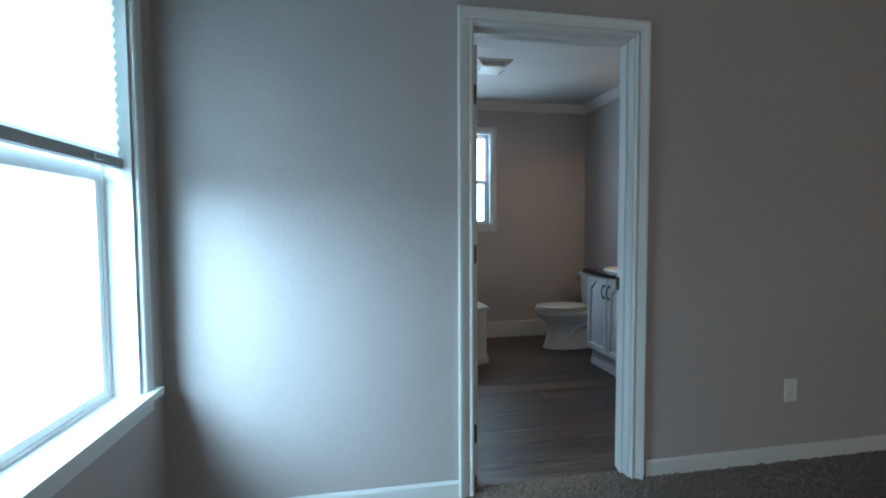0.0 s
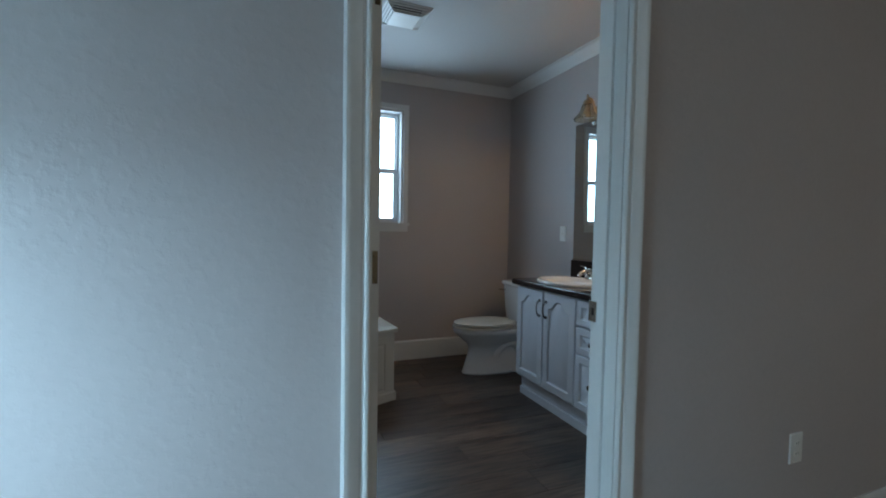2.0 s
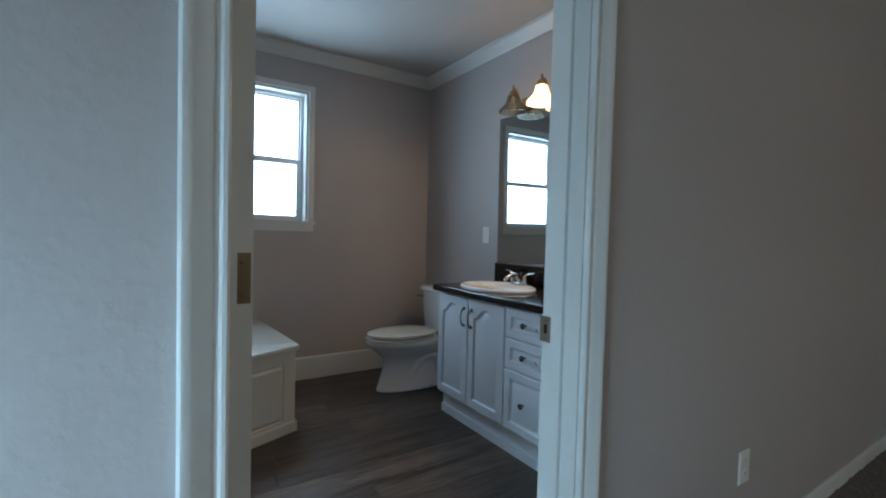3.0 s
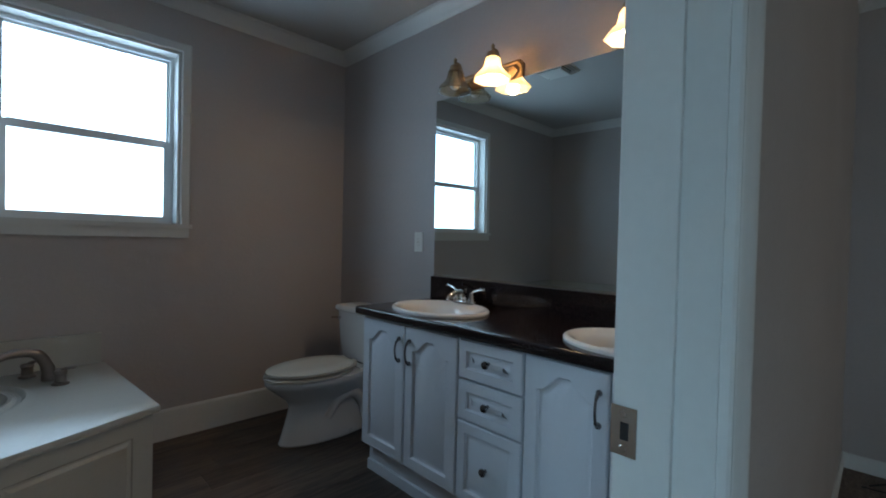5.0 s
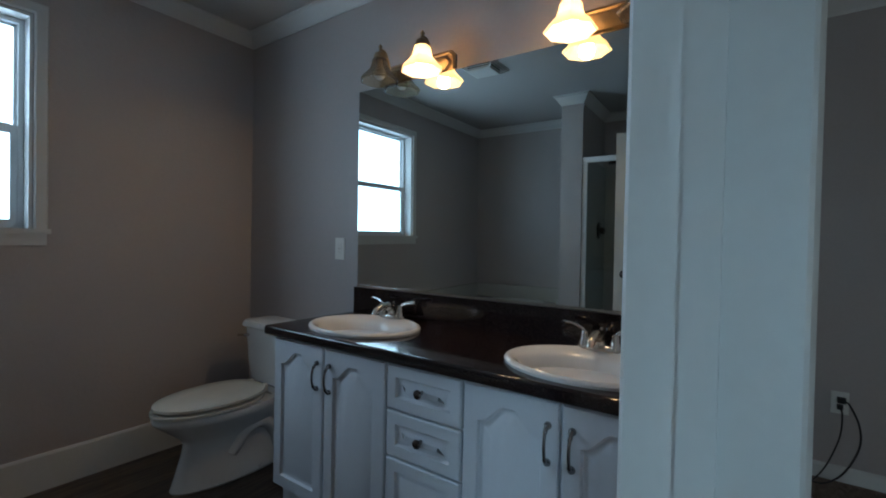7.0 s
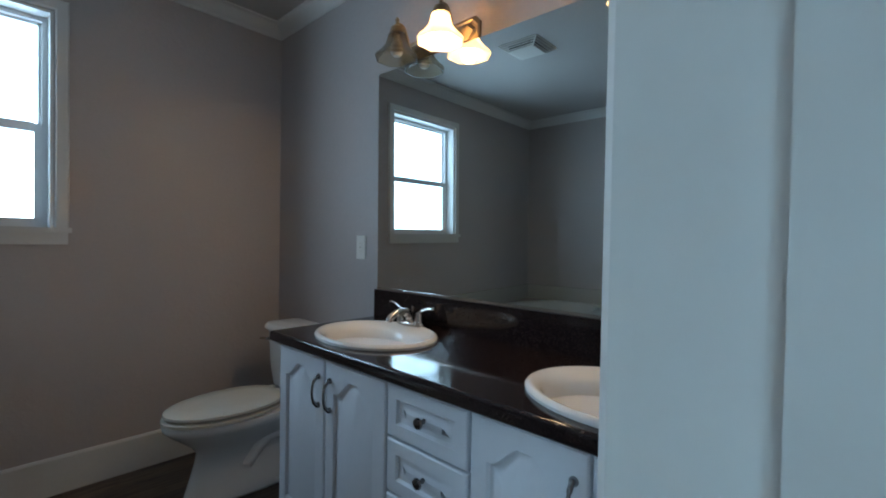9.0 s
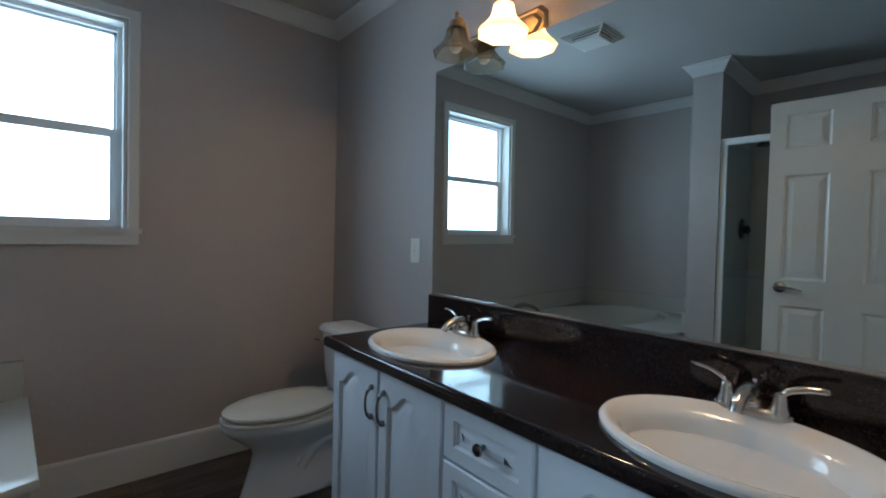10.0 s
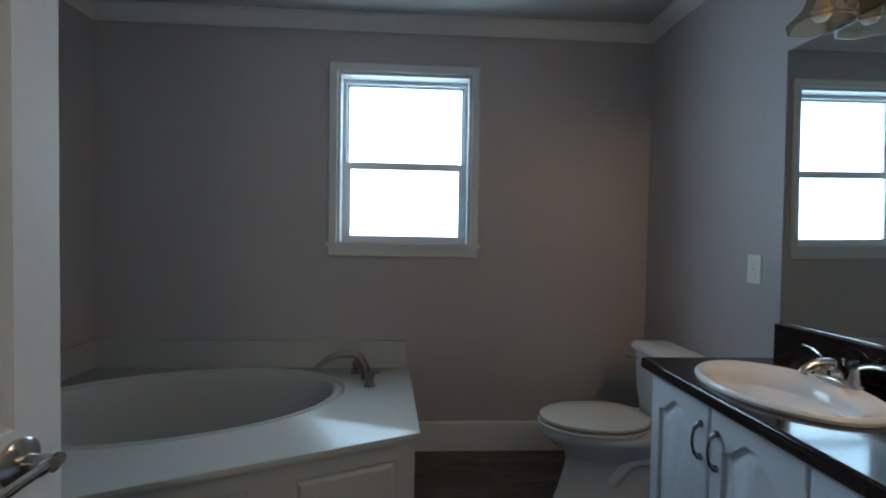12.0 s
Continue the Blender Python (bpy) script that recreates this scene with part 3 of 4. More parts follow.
def toilet():
    e = tagged(new("toilet"), "white porcelain toilet with closed off-white lid", "toilet")
    cy = 4.570

    def egg(x0, x1, hw, z, n=40, back=1.0):
        """An oval longer to its front (low x), squarer to its back."""
        cx = x0 + (x1 - x0) * 0.56
        loop = []
        for k in range(n):
            a = 2 * math.pi * k / n
            c, s = math.cos(a), math.sin(a)
            rx = (cx - x0) if c > 0 else (x1 - cx)
            pw = 1.0 if c > 0 else back
            loop.append((cx - rx * math.copysign(abs(c) ** pw, c), cy + hw * math.copysign(abs(s) ** (1.0 if c > 0 else 0.75), s), z))
        return loop
    bm = bmesh.new()
    rings(bm, [egg(1.815, 2.40, 0.118, 0.0), egg(1.810, 2.405, 0.123, 0.010), egg(1.820, 2.39, 0.114, 0.035), egg(1.840, 2.37, 0.103, 0.10), egg(1.860, 2.36, 0.096, 0.17), egg(1.868, 2.36, 0.099, 0.215), egg(1.850, 2.36, 0.116, 0.248),
               egg(1.800, 2.36, 0.147, 0.290), egg(1.750, 2.35, 0.174, 0.332), egg(1.734, 2.345, 0.183, 0.348), egg(1.732, 2.345, 0.185, 0.364), egg(1.738, 2.345, 0.182, 0.374), egg(1.77, 2.32, 0.155, 0.375)], True, True)
    box(bm, 2.26, cy - 0.12, 0.30, 2.465, cy + 0.12, 0.385)
    mesh("bowl", bm, PORC, e, smooth=True)
    bm = bmesh.new()
    tube(bm, bend([(2.06, cy - 0.075, 0.13), (2.14, cy - 0.088, 0.23), (2.23, cy - 0.09, 0.24), (2.30, cy - 0.085, 0.16), (2.33, cy - 0.075, 0.05)], 6), 0.032, 12)
    mesh("trapway", bm, PORC, e, smooth=True)
    bm = bmesh.new()
    rings(bm, [egg(1.790, 2.20, 0.125, 0.374), egg(1.790, 2.20, 0.125, 0.381), egg(1.728, 2.245, 0.186, 0.3815), egg(1.728, 2.245, 0.186, 0.393), egg(1.738, 2.24, 0.178, 0.397)], True, True)
    mesh("seat", bm, SEATM, e, smooth=True)
    bm = bmesh.new()
    rings(bm, [egg(1.805, 2.20, 0.10, 0.396), egg(1.805, 2.20, 0.10, 0.4085), egg(1.736, 2.25, 0.182, 0.409), egg(1.737, 2.25, 0.181, 0.421), egg(1.752, 2.24, 0.165, 0.427), egg(1.83, 2.19, 0.09, 0.430)], True, True)
    box(bm, 2.235, cy - 0.075, 0.386, 2.262, cy - 0.045, 0.424)
    box(bm, 2.235, cy + 0.045, 0.386, 2.262, cy + 0.075, 0.424)
    mesh("lid", bm, SEATM, e, smooth=True)

    def tank(x0, x1, hw, z, r=0.045):
        out = []
        for sx, sy, a0 in ((1, 1, 0), (-1, 1, 90), (-1, -1, 180), (1, -1, 270)):
            for k in range(6):
                a = radians(a0 + k * 18)
                out.append(((x1 - r if sx > 0 else x0 + r) + r * math.cos(a), cy + sy * (hw - r) + r * math.sin(a), z))
        return out
    bm = bmesh.new()
    rings(bm, [tank(2.315, 2.462, 0.150, 0.386), tank(2.300, 2.466, 0.178, 0.40), tank(2.288, 2.468, 0.192, 0.50), tank(2.280, 2.470, 0.205, 0.70)], True, True)
    mesh("tank", bm, PORC, e, smooth=True)
    bm = bmesh.new()
    rings(bm, [tank(2.268, 2.474, 0.214, 0.701), tank(2.264, 2.476, 0.218, 0.706), tank(2.264, 2.476, 0.218, 0.722), tank(2.274, 2.470, 0.208, 0.736), tank(2.32, 2.44, 0.16, 0.742)], True, True)
    mesh("tank_lid", bm, PORC, e, smooth=True)
    bm = bmesh.new()
    tube(bm, bend([(2.281, cy + 0.15, 0.655), (2.262, cy + 0.15, 0.655), (2.256, cy + 0.168, 0.655), (2.252, cy + 0.205, 0.650)], 4), [0.009] * 5 + [0.007] * 8, 10)
    mesh("flush_lever", bm, NICKEL, e, smooth=True)
    for s in (-1, 1):
        bm = bmesh.new()
        lathe(bm, (2.20, cy + s * 0.112, 0.010), [(0.016, 0.0), (0.016, 0.008), (0.010, 0.018), (0.001, 0.020)], n=14)
        mesh("bolt_cap", bm, PORC, e, smooth=True)
    bm = bmesh.new()
    tube(bm, bend([(2.472, cy + 0.17, 0.17), (2.43, cy + 0.17, 0.18), (2.40, cy + 0.16, 0.28), (2.39, cy + 0.13, 0.39)], 6), 0.006, 8)
    lathe(bm, (2.472, cy + 0.17, 0.17), [(0.022, 0.0), (0.018, -0.01), (0.010, -0.02), (0.010, -0.045), (0.001, -0.046)], 'x', 14)
    mesh("supply_line", bm, PLAST, e, smooth=True)
    return e


toilet()

# ---- tub ----


def tub():
    e = tagged(new("bathtub"), "cream acrylic garden tub with oval basin and panelled apron", "bathtub")
    TZ = 0.50
    yb, yp, xl = YF - 0.001, PY1 + 0.001, XL + 0.001
    out = [(xl, yb), (1.095, yb), (1.160, 4.207), (0.150, yp + 0.02), (xl, yp)]
    c, ang, A, B = Vector((0.05, 4.53)), radians(14), 0.70, 0.40

    def inside_poly(u, v):
        x, y = c.x + u, c.y + v
        return all((b[0] - a[0]) * (y - a[1]) - (b[1] - a[1]) * (x - a[0]) <= 0 for a, b in zip(out, out[1:] + out[:1]))
    angles = sorted({round(2 * math.pi * k / 80, 6) for k in range(80)} | {round(math.atan2(y - c.y, x - c.x) % (2 * math.pi), 6) for x, y in out})
    poly = [ray_to(inside_poly, a) for a in angles]

    def oval(s, z, add=0.0):
        loop = []
        for a in angles:
            t = a - ang
            r = 1 / math.sqrt((math.cos(t) / (A * s + add)) ** 2 + (math.sin(t) / (B * s + add)) ** 2)
            loop.append((c.x + r * math.cos(a), c.y + r * math.sin(a), TZ + z))
        return loop

    def rim(k, z):
        return [(c.x + (r - k) * math.cos(a), c.y + (r - k) * math.sin(a), TZ + z) for a, r in zip(angles, poly)]
    bm = bmesh.new()
    rings(bm, [rim(0.02, -0.03), rim(0.002, -0.028), rim(0.0, -0.022), rim(0.0, -0.008), rim(0.003, -0.002), rim(0.010, 0.0), oval(1, 0, 0.088), oval(1, 0.011, 0.070), oval(1, 0.012, 0.054), oval(1, -0.003, 0.040), oval(1, -0.005, 0.026),
               oval(1, 0.008, 0.013), oval(1, 0.005, 0.0), oval(0.985, -0.015), oval(0.95, -0.08), oval(0.90, -0.22), oval(0.82, -0.36), oval(0.68, -0.40), oval(0.3, -0.41)], False, True)
    mesh("basin", bm, ACRYL, e, smooth=True)
    # apron below the deck, set back a little, with raised fields
    bm = bmesh.new()
    p = [Vector((1.075, yb, 0)), Vector((1.138, 4.222, 0)), Vector((0.155, PY1 + 0.045, 0))]
    for a, b, fields in ((p[0], p[1], 1), (p[1], p[2], 2)):
        d = (b - a).normalized()
        nrm = Vector((-d.y, d.x, 0)) if (Vector((-d.y, d.x, 0))).dot(Vector((0.9, -0.5, 0))) > 0 else Vector((d.y, -d.x, 0))
        L = (b - a).length
        for k in range(fields):
            panel_cell(bm, lambda u, v, dd, a=a, d=d, nrm=nrm: a + d * u + nrm * dd + Vector((0, 0, v)), L * k / fields, 0.0, L * (k + 1) / fields, TZ - 0.026, 0.075, 0.0,
                       ((0.0, 0.0), (0.004, -0.004), (0.012, -0.004), (0.024, 0.003)))
    mesh("apron", bm, ACRYL, e)
    bm = bmesh.new()
    for a, b in ((p[0], p[1]), (p[1], p[2])):
        d = (b - a).normalized()
        nrm = Vector((-d.y, d.x, 0)) if (Vector((-d.y, d.x, 0))).dot(Vector((0.9, -0.5, 0))) > 0 else Vector((d.y, -d.x, 0))
        rings(bm, [[q + nrm * 0.001, q + nrm * 0.013, q + nrm * 0.013 + Vector((0, 0, 0.055)), q + nrm * 0.006 + Vector((0, 0, 0.065)), q + nrm * 0.001 + Vector((0, 0, 0.065))] for q in (a, b + d * (0.012 if b is p[1] else 0))], True, True)
    mesh("plinth", bm, ACRYL, e)
    boxes("ledge", ACRYL, (xl + 0.025, yb - 0.026, TZ - 0.01, 1.080, yb, 0.655), (xl, yp + 0.026, TZ - 0.01, xl + 0.025, yb, 0.655), (xl + 0.025, yp, TZ - 0.01, 0.114, yp + 0.026, 0.655), parent=e, bevel=0.006, smooth=True)
    return e


tub()


def tub_faucet():
    e = tagged(new("tub_faucet"), "brushed nickel arched tub filler with two handles on the tub deck", "faucet")
    z = 0.50
    bm = bmesh.new()
    tube(bm, bend([(0.865, 4.86, z), (0.862, 4.858, z + 0.06), (0.825, 4.845, z + 0.125), (0.75, 4.82, z + 0.142), (0.67, 4.79, z + 0.118), (0.622, 4.772, z + 0.078)], 7), [0.025] * 8 + [0.022] * 7 + [0.019] * 7 + [0.017] * 7 + [0.015] * 7, 14)
    lathe(bm, (0.875, 4.86, z), [(0.034, 0), (0.034, 0.008), (0.026, 0.016)], n=20)
    mesh("spout", bm, TUBMETAL, e, smooth=True)
    for x, y in ((0.90, 4.755), (0.80, 4.97)):
        bm = bmesh.new()
        lathe(bm, (x, y, z), [(0.032, 0), (0.032, 0.008), (0.022, 0.014), (0.021, 0.042), (0.026, 0.05), (0.022, 0.060), (0.002, 0.064)], n=20)
        tube(bm, bend([(x, y, z + 0.055), (x + 0.02, y - 0.01, z + 0.068), (x + 0.05, y - 0.02, z + 0.072)], 4), [0.008] * 5 + [0.006] * 4, 8)
        mesh("handle", bm, TUBMETAL, e, smooth=True)
    return e


tub_faucet()

# ---- shower ----


def shower():
    e = tagged(new("shower_stall"), "cream shower stall with framed glass door", "shower")
    boxes("surround", ACRYL, (XL + 0.001, PY0 - 0.025, 0.08, 0.08, PY0 - 0.001, 1.95), (XL + 0.001, YD1 + 0.03, 0.08, XL + 0.025, PY0 - 0.025, 1.95), (XL + 0.001, YD1 + 0.001, 0.08, 0.08, YD1 + 0.03, 1.95), parent=e, bevel=0.006, smooth=True)
    boxes("base", ACRYL, (XL + 0.001, YD1 + 0.001, 0.0, 0.10, PY0 - 0.001, 0.08), (0.05, YD1 + 0.001, 0.08, 0.10, PY0 - 0.001, 0.13), parent=e, bevel=0.01, smooth=True)
    boxes("frame", VINYL, (0.065, PY0 - 0.040, 0.13, 0.100, PY0 - 0.002, 1.95), (0.065, YD1 + 0.002, 0.13, 0.100, YD1 + 0.04, 1.95), (0.065, YD1 + 0.04, 1.905, 0.100, PY0 - 0.040, 1.95), (0.070, 3.24, 0.14, 0.096, 3.265, 1.905), parent=e, bevel=0.003)
    g = boxes("pane", SHOWERG, (0.080, 3.265, 0.14, 0.085, PY0 - 0.04, 1.90), (0.080, YD1 + 0.05, 0.14, 0.085, 3.24, 1.90), parent=e)
    g.visible_shadow = False
    bm = bmesh.new()
    vx, vy, vz = -0.42, PY0 - 0.026, 1.30
    lathe(bm, (vx, vy, vz), [(0.085, 0.0), (0.084, -0.006), (0.06, -0.014), (0.032, -0.018), (0.030, -0.05), (0.020, -0.056), (0.002, -0.058)], 'y', 28)
    tube(bm, bend([(vx, vy - 0.05, vz), (vx + 0.03, vy - 0.062, vz - 0.01), (vx + 0.09, vy - 0.066, vz - 0.03)], 5), [0.011] * 6 + [0.008] * 5, 10)
    mesh("valve", bm, DARKM, e, smooth=True)
    bm = bmesh.new()
    hx = -0.42
    tube(bm, bend([(hx, PY0 - 0.002, 2.03), (hx, PY0 - 0.05, 2.045), (hx, PY0 - 0.11, 2.03), (hx, PY0 - 0.14, 1.995)], 5), 0.011, 10)
    lathe(bm, (hx, PY0 - 0.15, 1.955), [(0.045, 0.0), (0.046, 0.008), (0.028, 0.03), (0.013, 0.045)], n=24, cap0=True)
    mesh("shower_head", bm, DARKM, e, smooth=True)
    boxes("latch", BLACK, (0.095, 3.248, 1.02, 0.108, 3.260, 1.06), parent=e, bevel=0.002)
    return e


shower()

# ---- bathroom door, open ----


def bath_door():
    e = tagged(new("door_1"), "white six-panel bathroom door standing wide open", "door")
    x0, x1, y0, y1 = 0.575, 0.610, 2.484, 3.185
    bm = bmesh.new()
    zs = [0.012, 0.925, 1.675, 2.02]
    ym = (y0 + y1) / 2
    for face, sgn in ((x1, 1), (x0, -1)):
        for a, b in ((y0, ym), (ym, y1)):
            for c, d in zip(zs, zs[1:]):
                panel_cell(bm, lambda u, v, dd, face=face, sgn=sgn: (face + sgn * dd, u, v), a, c, b, d, 0.075, 0.0,
                           ((0.0, 0.0), (0.010, -0.008), (0.016, -0.008), (0.045, -0.001)), 32)
    q = [(y0, zs[0]), (y1, zs[0]), (y1, zs[-1]), (y0, zs[-1])]
    rings(bm, [[(x0, a, b) for a, b in q], [(x1, a, b) for a, b in q]])
    mesh("leaf", bm, TRIM, e)
    for s, x in ((1, x1), (-1, x0)):
        bm = bmesh.new()
        ky, kz = 3.112, 0.955
        lathe(bm, (x, ky, kz), [(0.032, 0.0), (0.032, s * 0.006), (0.024, s * 0.011), (0.011, s * 0.014), (0.0105, s * 0.045), (0.013, s * 0.05)], 'x', 24, cap1=True)
        tube(bm, bend([(x + s * 0.048, ky + 0.006, kz), (x + s * 0.054, ky - 0.03, kz + 0.004), (x + s * 0.052, ky - 0.07, kz), (x + s * 0.050, ky - 0.11, kz - 0.008)], 6), [0.012] * 7 + [0.010] * 6 + [0.008] * 6, 12, flat=0.7)
        mesh("lever_handle", bm, NICKEL, e, smooth=True)
    for z in (0.22, 1.07, 1.80):
        bm = bmesh.new()
        box(bm, x0 + 0.002, y0 - 0.0018, z - 0.044, x1 - 0.004, y0 + 0.001, z + 0.044)
        lathe(bm, (x0 - 0.001, y0 + 0.002, z - 0.045), [(0.006, 0), (0.006, 0.09)], n=12, cap0=True, cap1=True)
        for s in (-0.028, 0.028):
            lathe(bm, ((x0 + x1) / 2, y0 - 0.0018, z + s), [(0.004, 0.0), (0.003, -0.001), (0.0005, -0.0012)], 'y', 10)
        mesh("hinge", bm, HINGEM, e)
    return e


bath_door()


def strike():
    bm = bmesh.new()
    y0, y1, zc = YD1 - 0.022, YD1 + 0.0125, 0.918
    x = DX1 - 0.0005
    for a in ((y0, zc - 0.033, y1, zc - 0.012), (y0, zc + 0.012, y1, zc + 0.033), (y0, zc - 0.012, y0 + 0.010, zc + 0.012), (y1 - 0.013, zc - 0.012, y1, zc + 0.012)):
        box(bm, x - 0.0025, a[0], a[1], x, a[2], a[3])
    for z in (zc - 0.023, zc + 0.023):
        lathe(bm, (x - 0.0025, (y0 + y1) / 2, z), [(0.005, 0), (0.004, -0.0012), (0.0005, -0.0014)], 'x', 10)
    ob = tagged(mesh("strike_plate", bm, NICKEL), "brushed nickel strike plate on the door jamb", "strike plate")
    # no real hole: a thin black piece paints the shade inside it
    boxes("bolt_hole_dark", BLACK, (x - 0.0006, y0 + 0.010, zc - 0.012, x + 0.0002, y1 - 0.013, zc + 0.012), parent=ob)


strike()

# ---- plates, vent, cord ----


def plate(name, label, cat, put, w, h, duplex):
    e = tagged(new(name), label, cat)
    bm = bmesh.new()
    q = [(-w / 2, -h / 2), (w / 2, -h / 2), (w / 2, h / 2), (-w / 2, h / 2)]
    rings(bm, [[put(u, v, 0.0) for u, v in q], [put(u, v, 0.003) for u, v in q], [put(u * 0.93, v * 0.95, 0.006) for u, v in q]], True, True)
    mesh("plate", bm, PLAST, e)
    bm = bmesh.new()
    if duplex:
        for c in (-0.020, 0.020):
            loop = [(0.016 * math.cos(a), c + 0.014 * math.sin(a)) for a in (2 * math.pi * k / 16 for k in range(16))]
            rings(bm, [[put(u, v, 0.0058) for u, v in loop], [put(u, v, 0.0085) for u, v in loop]], False, True)
        mesh("socket", bm, PLAST, e)
        # slots have no depth: thin black bars give their shaded inside
        bm = bmesh.new()
        for c in (-0.020, 0.020):
            for u in (-0.006, 0.006):
                s = [(u - 0.001, c - 0.002), (u + 0.001, c - 0.002), (u + 0.001, c + 0.006), (u - 0.001, c + 0.006)]
                rings(bm, [[put(a, b, 0.008) for a, b in s], [put(a, b, 0.0088) for a, b in s]], False, True)
        tagged(mesh("slot", bm, BLACK, e), kind="stuff")
    else:
        s = [(-0.016, -0.033), (0.016, -0.033), (0.016, 0.033), (-0.016, 0.033)]
        rings(bm, [[put(u, v, 0.0058) for u, v in s], [put(u, v, 0.008) for u, v in s]], False, True)
        mesh("socket", bm, PLAST, e)
        bm = bmesh.new()
        for c in (-0.019, 0.019):
            for u in (-0.006, 0.006):
                s = [(u - 0.001, c - 0.004), (u + 0.001, c - 0.004), (u + 0.001, c + 0.004), (u - 0.001, c + 0.004)]
                rings(bm, [[put(a, b, 0.0078) for a, b in s], [put(a, b, 0.0084) for a, b in s]], False, True)
        s = [(-0.006, -0.004), (0.006, -0.004), (0.006, 0.004), (-0.006, 0.004)]
        rings(bm, [[put(a, b, 0.0078) for a, b in s], [put(a, b, 0.009) for a, b in s]], False, True)
        tagged(mesh("slot", bm, SEATM, e), kind="stuff")
    return e


plate("outlet_plate", "white rectangular outlet plate beside the mirror", "outlet", lambda u, v, d: (XV - d, 4.222 + u, 1.158 + v), 0.074, 0.118, False)
plate("outlet_plate", "white duplex outlet plate on the bedroom wall", "outlet", lambda u, v, d: (2.205 + u, YD0 - d, 0.365 + v), 0.072, 0.116, True)
plate("outlet_plate", "white duplex outlet plate with a black cord plugged in", "outlet", lambda u, v, d: (XR - d, 1.995 - u, 0.41 + v), 0.072, 0.116, True)


def cord():
    bm = bmesh.new()
    tube(bm, bend([(XR - 0.03, 1.985, 0.427), (XR - 0.06, 1.965, 0.42), (XR - 0.09, 1.93, 0.33), (XR - 0.10, 1.93, 0.22), (XR - 0.11, 1.99, 0.08), (XR - 0.12, 2.07, 0.012), (XR - 0.10, 2.16, 0.012), (XR - 0.2, 2.24, 0.012)], 8), 0.0045, 8)
    tube(bm, bend([(XR - 0.03, 1.998, 0.392), (XR - 0.05, 1.99, 0.36), (XR - 0.07, 2.00, 0.25), (XR - 0.09, 2.05, 0.10), (XR - 0.12, 2.11, 0.012), (XR - 0.22, 2.17, 0.012), (XR - 0.24, 2.27, 0.012)], 8), 0.0035, 8)
    box(bm, XR - 0.038, 1.975, 0.415, XR - 0.009, 2.008, 0.442)
    box(bm, XR - 0.034, 1.985, 0.382, XR - 0.009, 2.008, 0.404)
    tagged(mesh("power_cord", bm, BLACK, smooth=True), "black power cords hanging from the outlet to the carpet", "cord")


cord()


def vent():
    e = tagged(new("ceiling_vent"), "white exhaust fan cover with slotted sides on the ceiling", "vent")
    x0, x1, y0, y1 = 0.985, 1.265, 3.91, 4.20
    zt = ZC

    def q(i, z):
        return [(x0 + i, y0 + i, z), (x1 - i, y0 + i, z), (x1 - i, y1 - i, z), (x0 + i, y1 - i, z)]
    bm = bmesh.new()
    rings(bm, [q(0.052, zt - 0.030), q(0.050, zt - 0.036), q(0.056, zt - 0.040)], True, True)
    mesh("cover", bm, PLAST, e)
    bm = bmesh.new()
    rings(bm, [q(0.05, zt - 0.001), q(0.055, zt - 0.030)], False, True)
    mesh("housing", bm, DARKM, e)
    for k in range(4):
        bm = bmesh.new()
        i, z = 0.046 - 0.0145 * k, zt - 0.031 + 0.0085 * k
        rings(bm, [q(i, z), q(i - 0.007, z + 0.002), q(i - 0.006, z + 0.005), q(i + 0.004, z + 0.003)])
        mesh("louvre", bm, PLAST, e)
    bm = bmesh.new()
    for u, v in ((0, 0), (1, 0), (1, 1), (0, 1)):
        sx, sy = (1 - 2 * u), (1 - 2 * v)
        a, c = Vector((x0 + u * (x1 - x0), y0 + v * (y1 - y0), zt - 0.003)), Vector((x0 + u * (x1 - x0) + sx * 0.052, y0 + v * (y1 - y0) + sy * 0.052, zt - 0.036))
        tube(bm, [a, c], 0.005, 6)
    tagged(mesh("rib", bm, PLAST, e), kind="stuff")
    return e


vent()


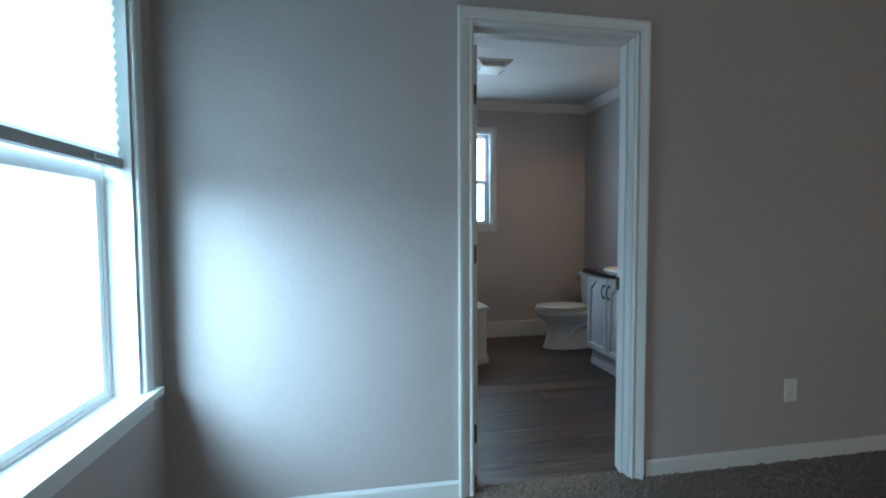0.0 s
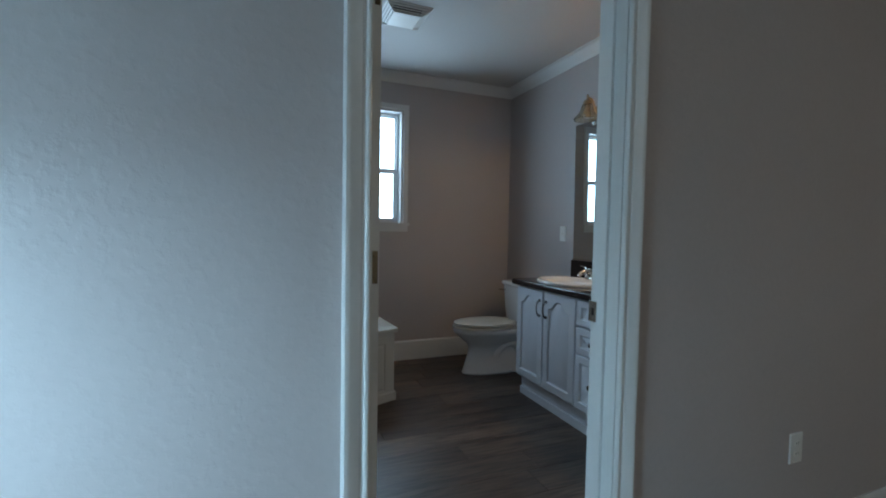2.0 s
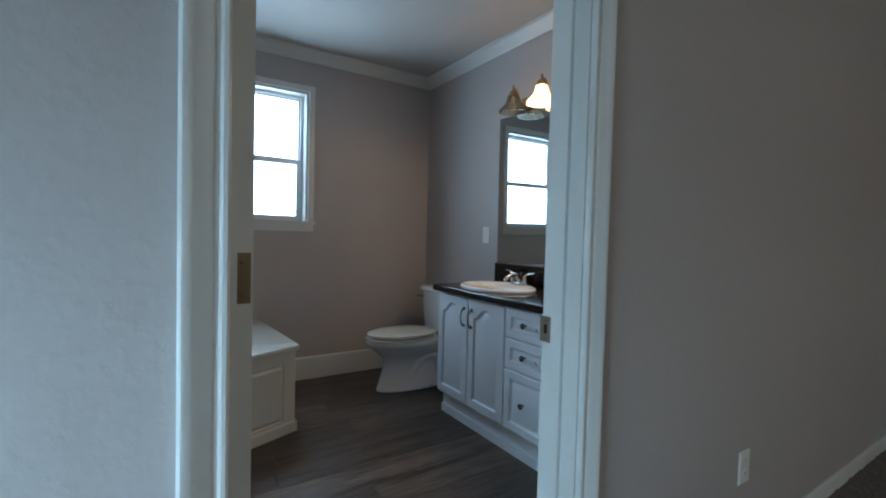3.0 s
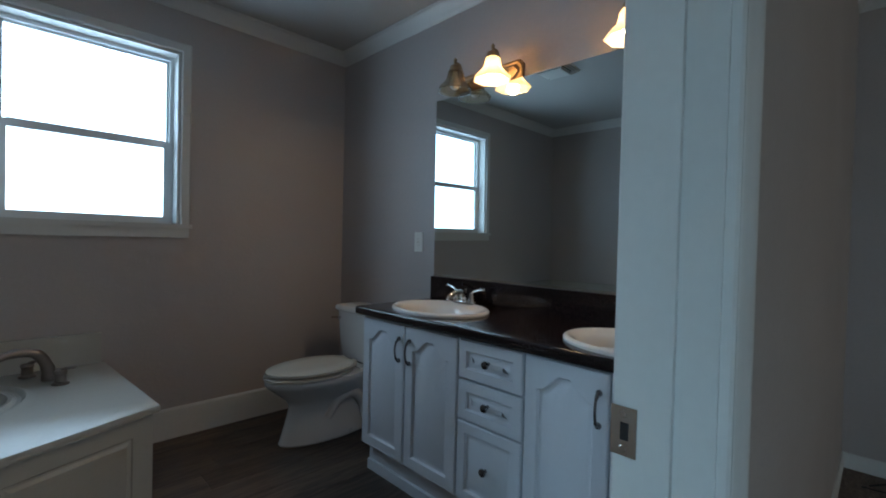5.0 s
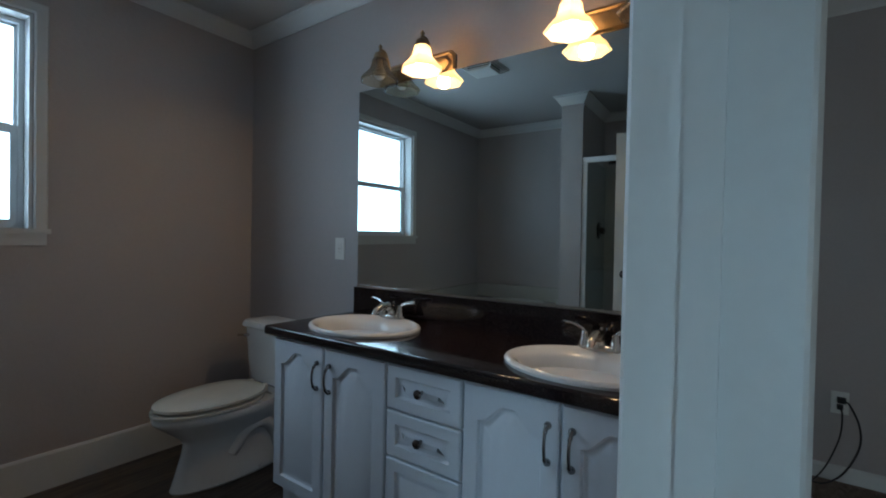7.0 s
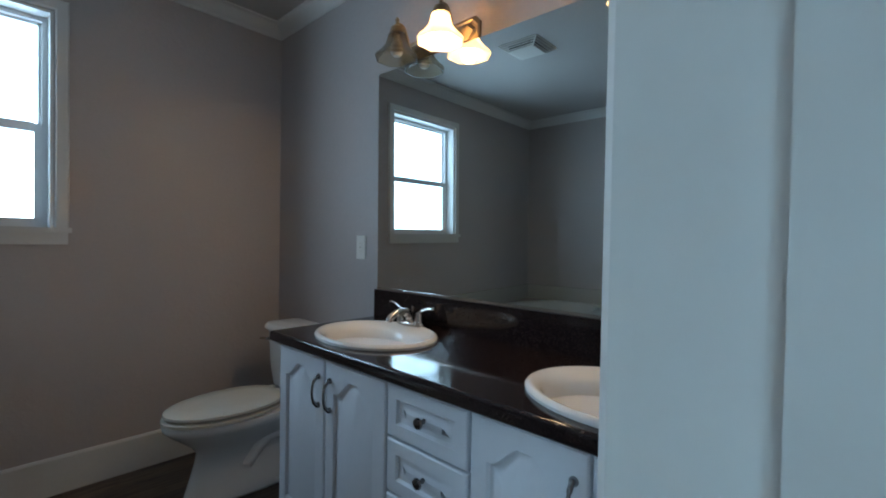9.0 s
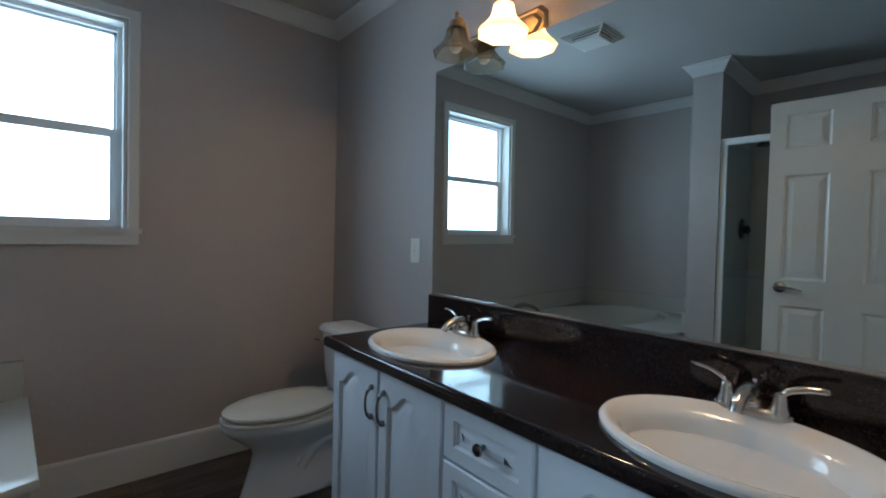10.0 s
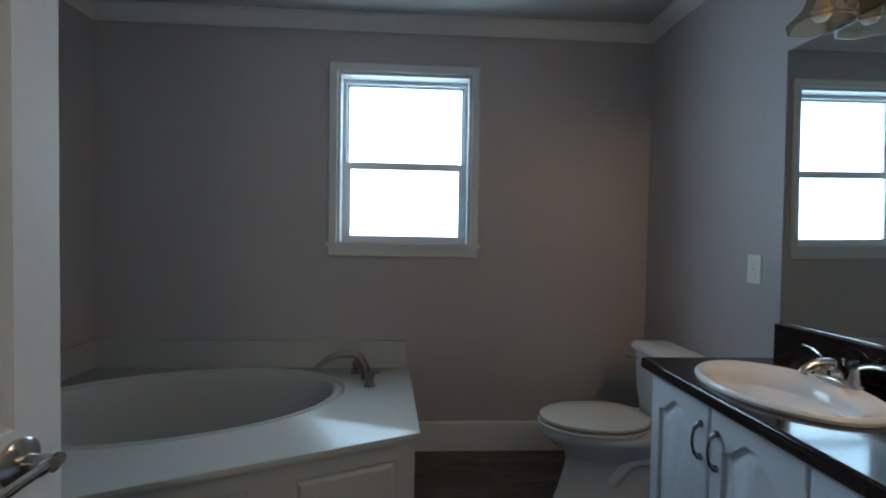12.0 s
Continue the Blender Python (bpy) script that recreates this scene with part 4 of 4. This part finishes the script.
def window_shade():
    e = tagged(new("window_shade"), "white cellular window shade drawn half down", "blind")
    bm = bmesh.new()
    y0, y1 = BY0 + 0.016, BY1 - 0.016
    zb, zt, n = 1.432, BZ1 - 0.05, 32
    loop = []
    for k in range(n + 1):
        z = zb + (zt - zb) * k / n
        loop.append((XL - 0.030 - (0.010 if k % 2 else 0.0), z))
    back = [(x - 0.022, z) for x, z in loop[::-1]]
    rings(bm, [[(x, y0, z) for x, z in loop + back], [(x, y1, z) for x, z in loop + back]], True, True)
    mesh("cells", bm, CLOTH, e)
    boxes("head_rail", VINYL, (XL - 0.062, y0, zt, XL - 0.022, y1, BZ1 - 0.013), parent=e, bevel=0.003)
    boxes("bottom_rail", RAILM, (XL - 0.058, y0, zb - 0.032, XL - 0.024, y1, zb), (XL - 0.024, 2.0, zb - 0.024, XL - 0.012, 2.05, zb - 0.008), parent=e, bevel=0.004)
    return e


CLOTH = mat("pleated_shade_cloth", (0.8, 0.8, 0.78), 0.9, vary=0.02)
ct = CLOTH.node_tree
tr = ct.nodes.new("ShaderNodeBsdfTranslucent")
tr.inputs[0].default_value = (0.85, 0.88, 0.88, 1)
mixs = ct.nodes.new("ShaderNodeMixShader")
mixs.inputs[0].default_value = 0.65
ct.links.new(ct.nodes["Principled BSDF"].outputs[0], mixs.inputs[1])
ct.links.new(tr.outputs[0], mixs.inputs[2])
ct.links.new(mixs.outputs[0], ct.nodes["Material Output"].inputs[0])
RAILM = mat("grey_shade_rail", (0.42, 0.44, 0.46), 0.5, vary=0.03)
window_shade()

# ---- floor planks ----
rnd = random.Random(4)
floor = bpy.data.objects["subfloor"]
PW, PL = 0.178, 1.22
row, y = 0, YD0 + 0.062
while y < YF:
    ye = min(y + PW, YF + 0.02)
    x = XL - rnd.uniform(0.1, 1.0)
    while x < XV:
        a, b = max(x, XL - 0.02), min(x + PL, XV + 0.02)
        if b - a > 0.03:
            bm = bmesh.new()
            g, h = 0.0005, 0.0010
            lo = [(a + g, y + g), (b - g, y + g), (b - g, ye - g), (a + g, ye - g)]
            cx, cy = (a + b) / 2, (y + ye) / 2
            hi = [(a + g + h, y + g + h), (b - g - h, y + g + h), (b - g - h, ye - g - h), (a + g + h, ye - g - h)]
            rings(bm, [[(u - cx, v - cy, -0.006) for u, v in lo], [(u - cx, v - cy, -h) for u, v in lo], [(u - cx, v - cy, 0.0) for u, v in hi]], False, True)
            o = mesh("plank", bm, PLANK, floor)
            o.location = (cx, cy, 0)
        x += PL
    y += PW
    row += 1
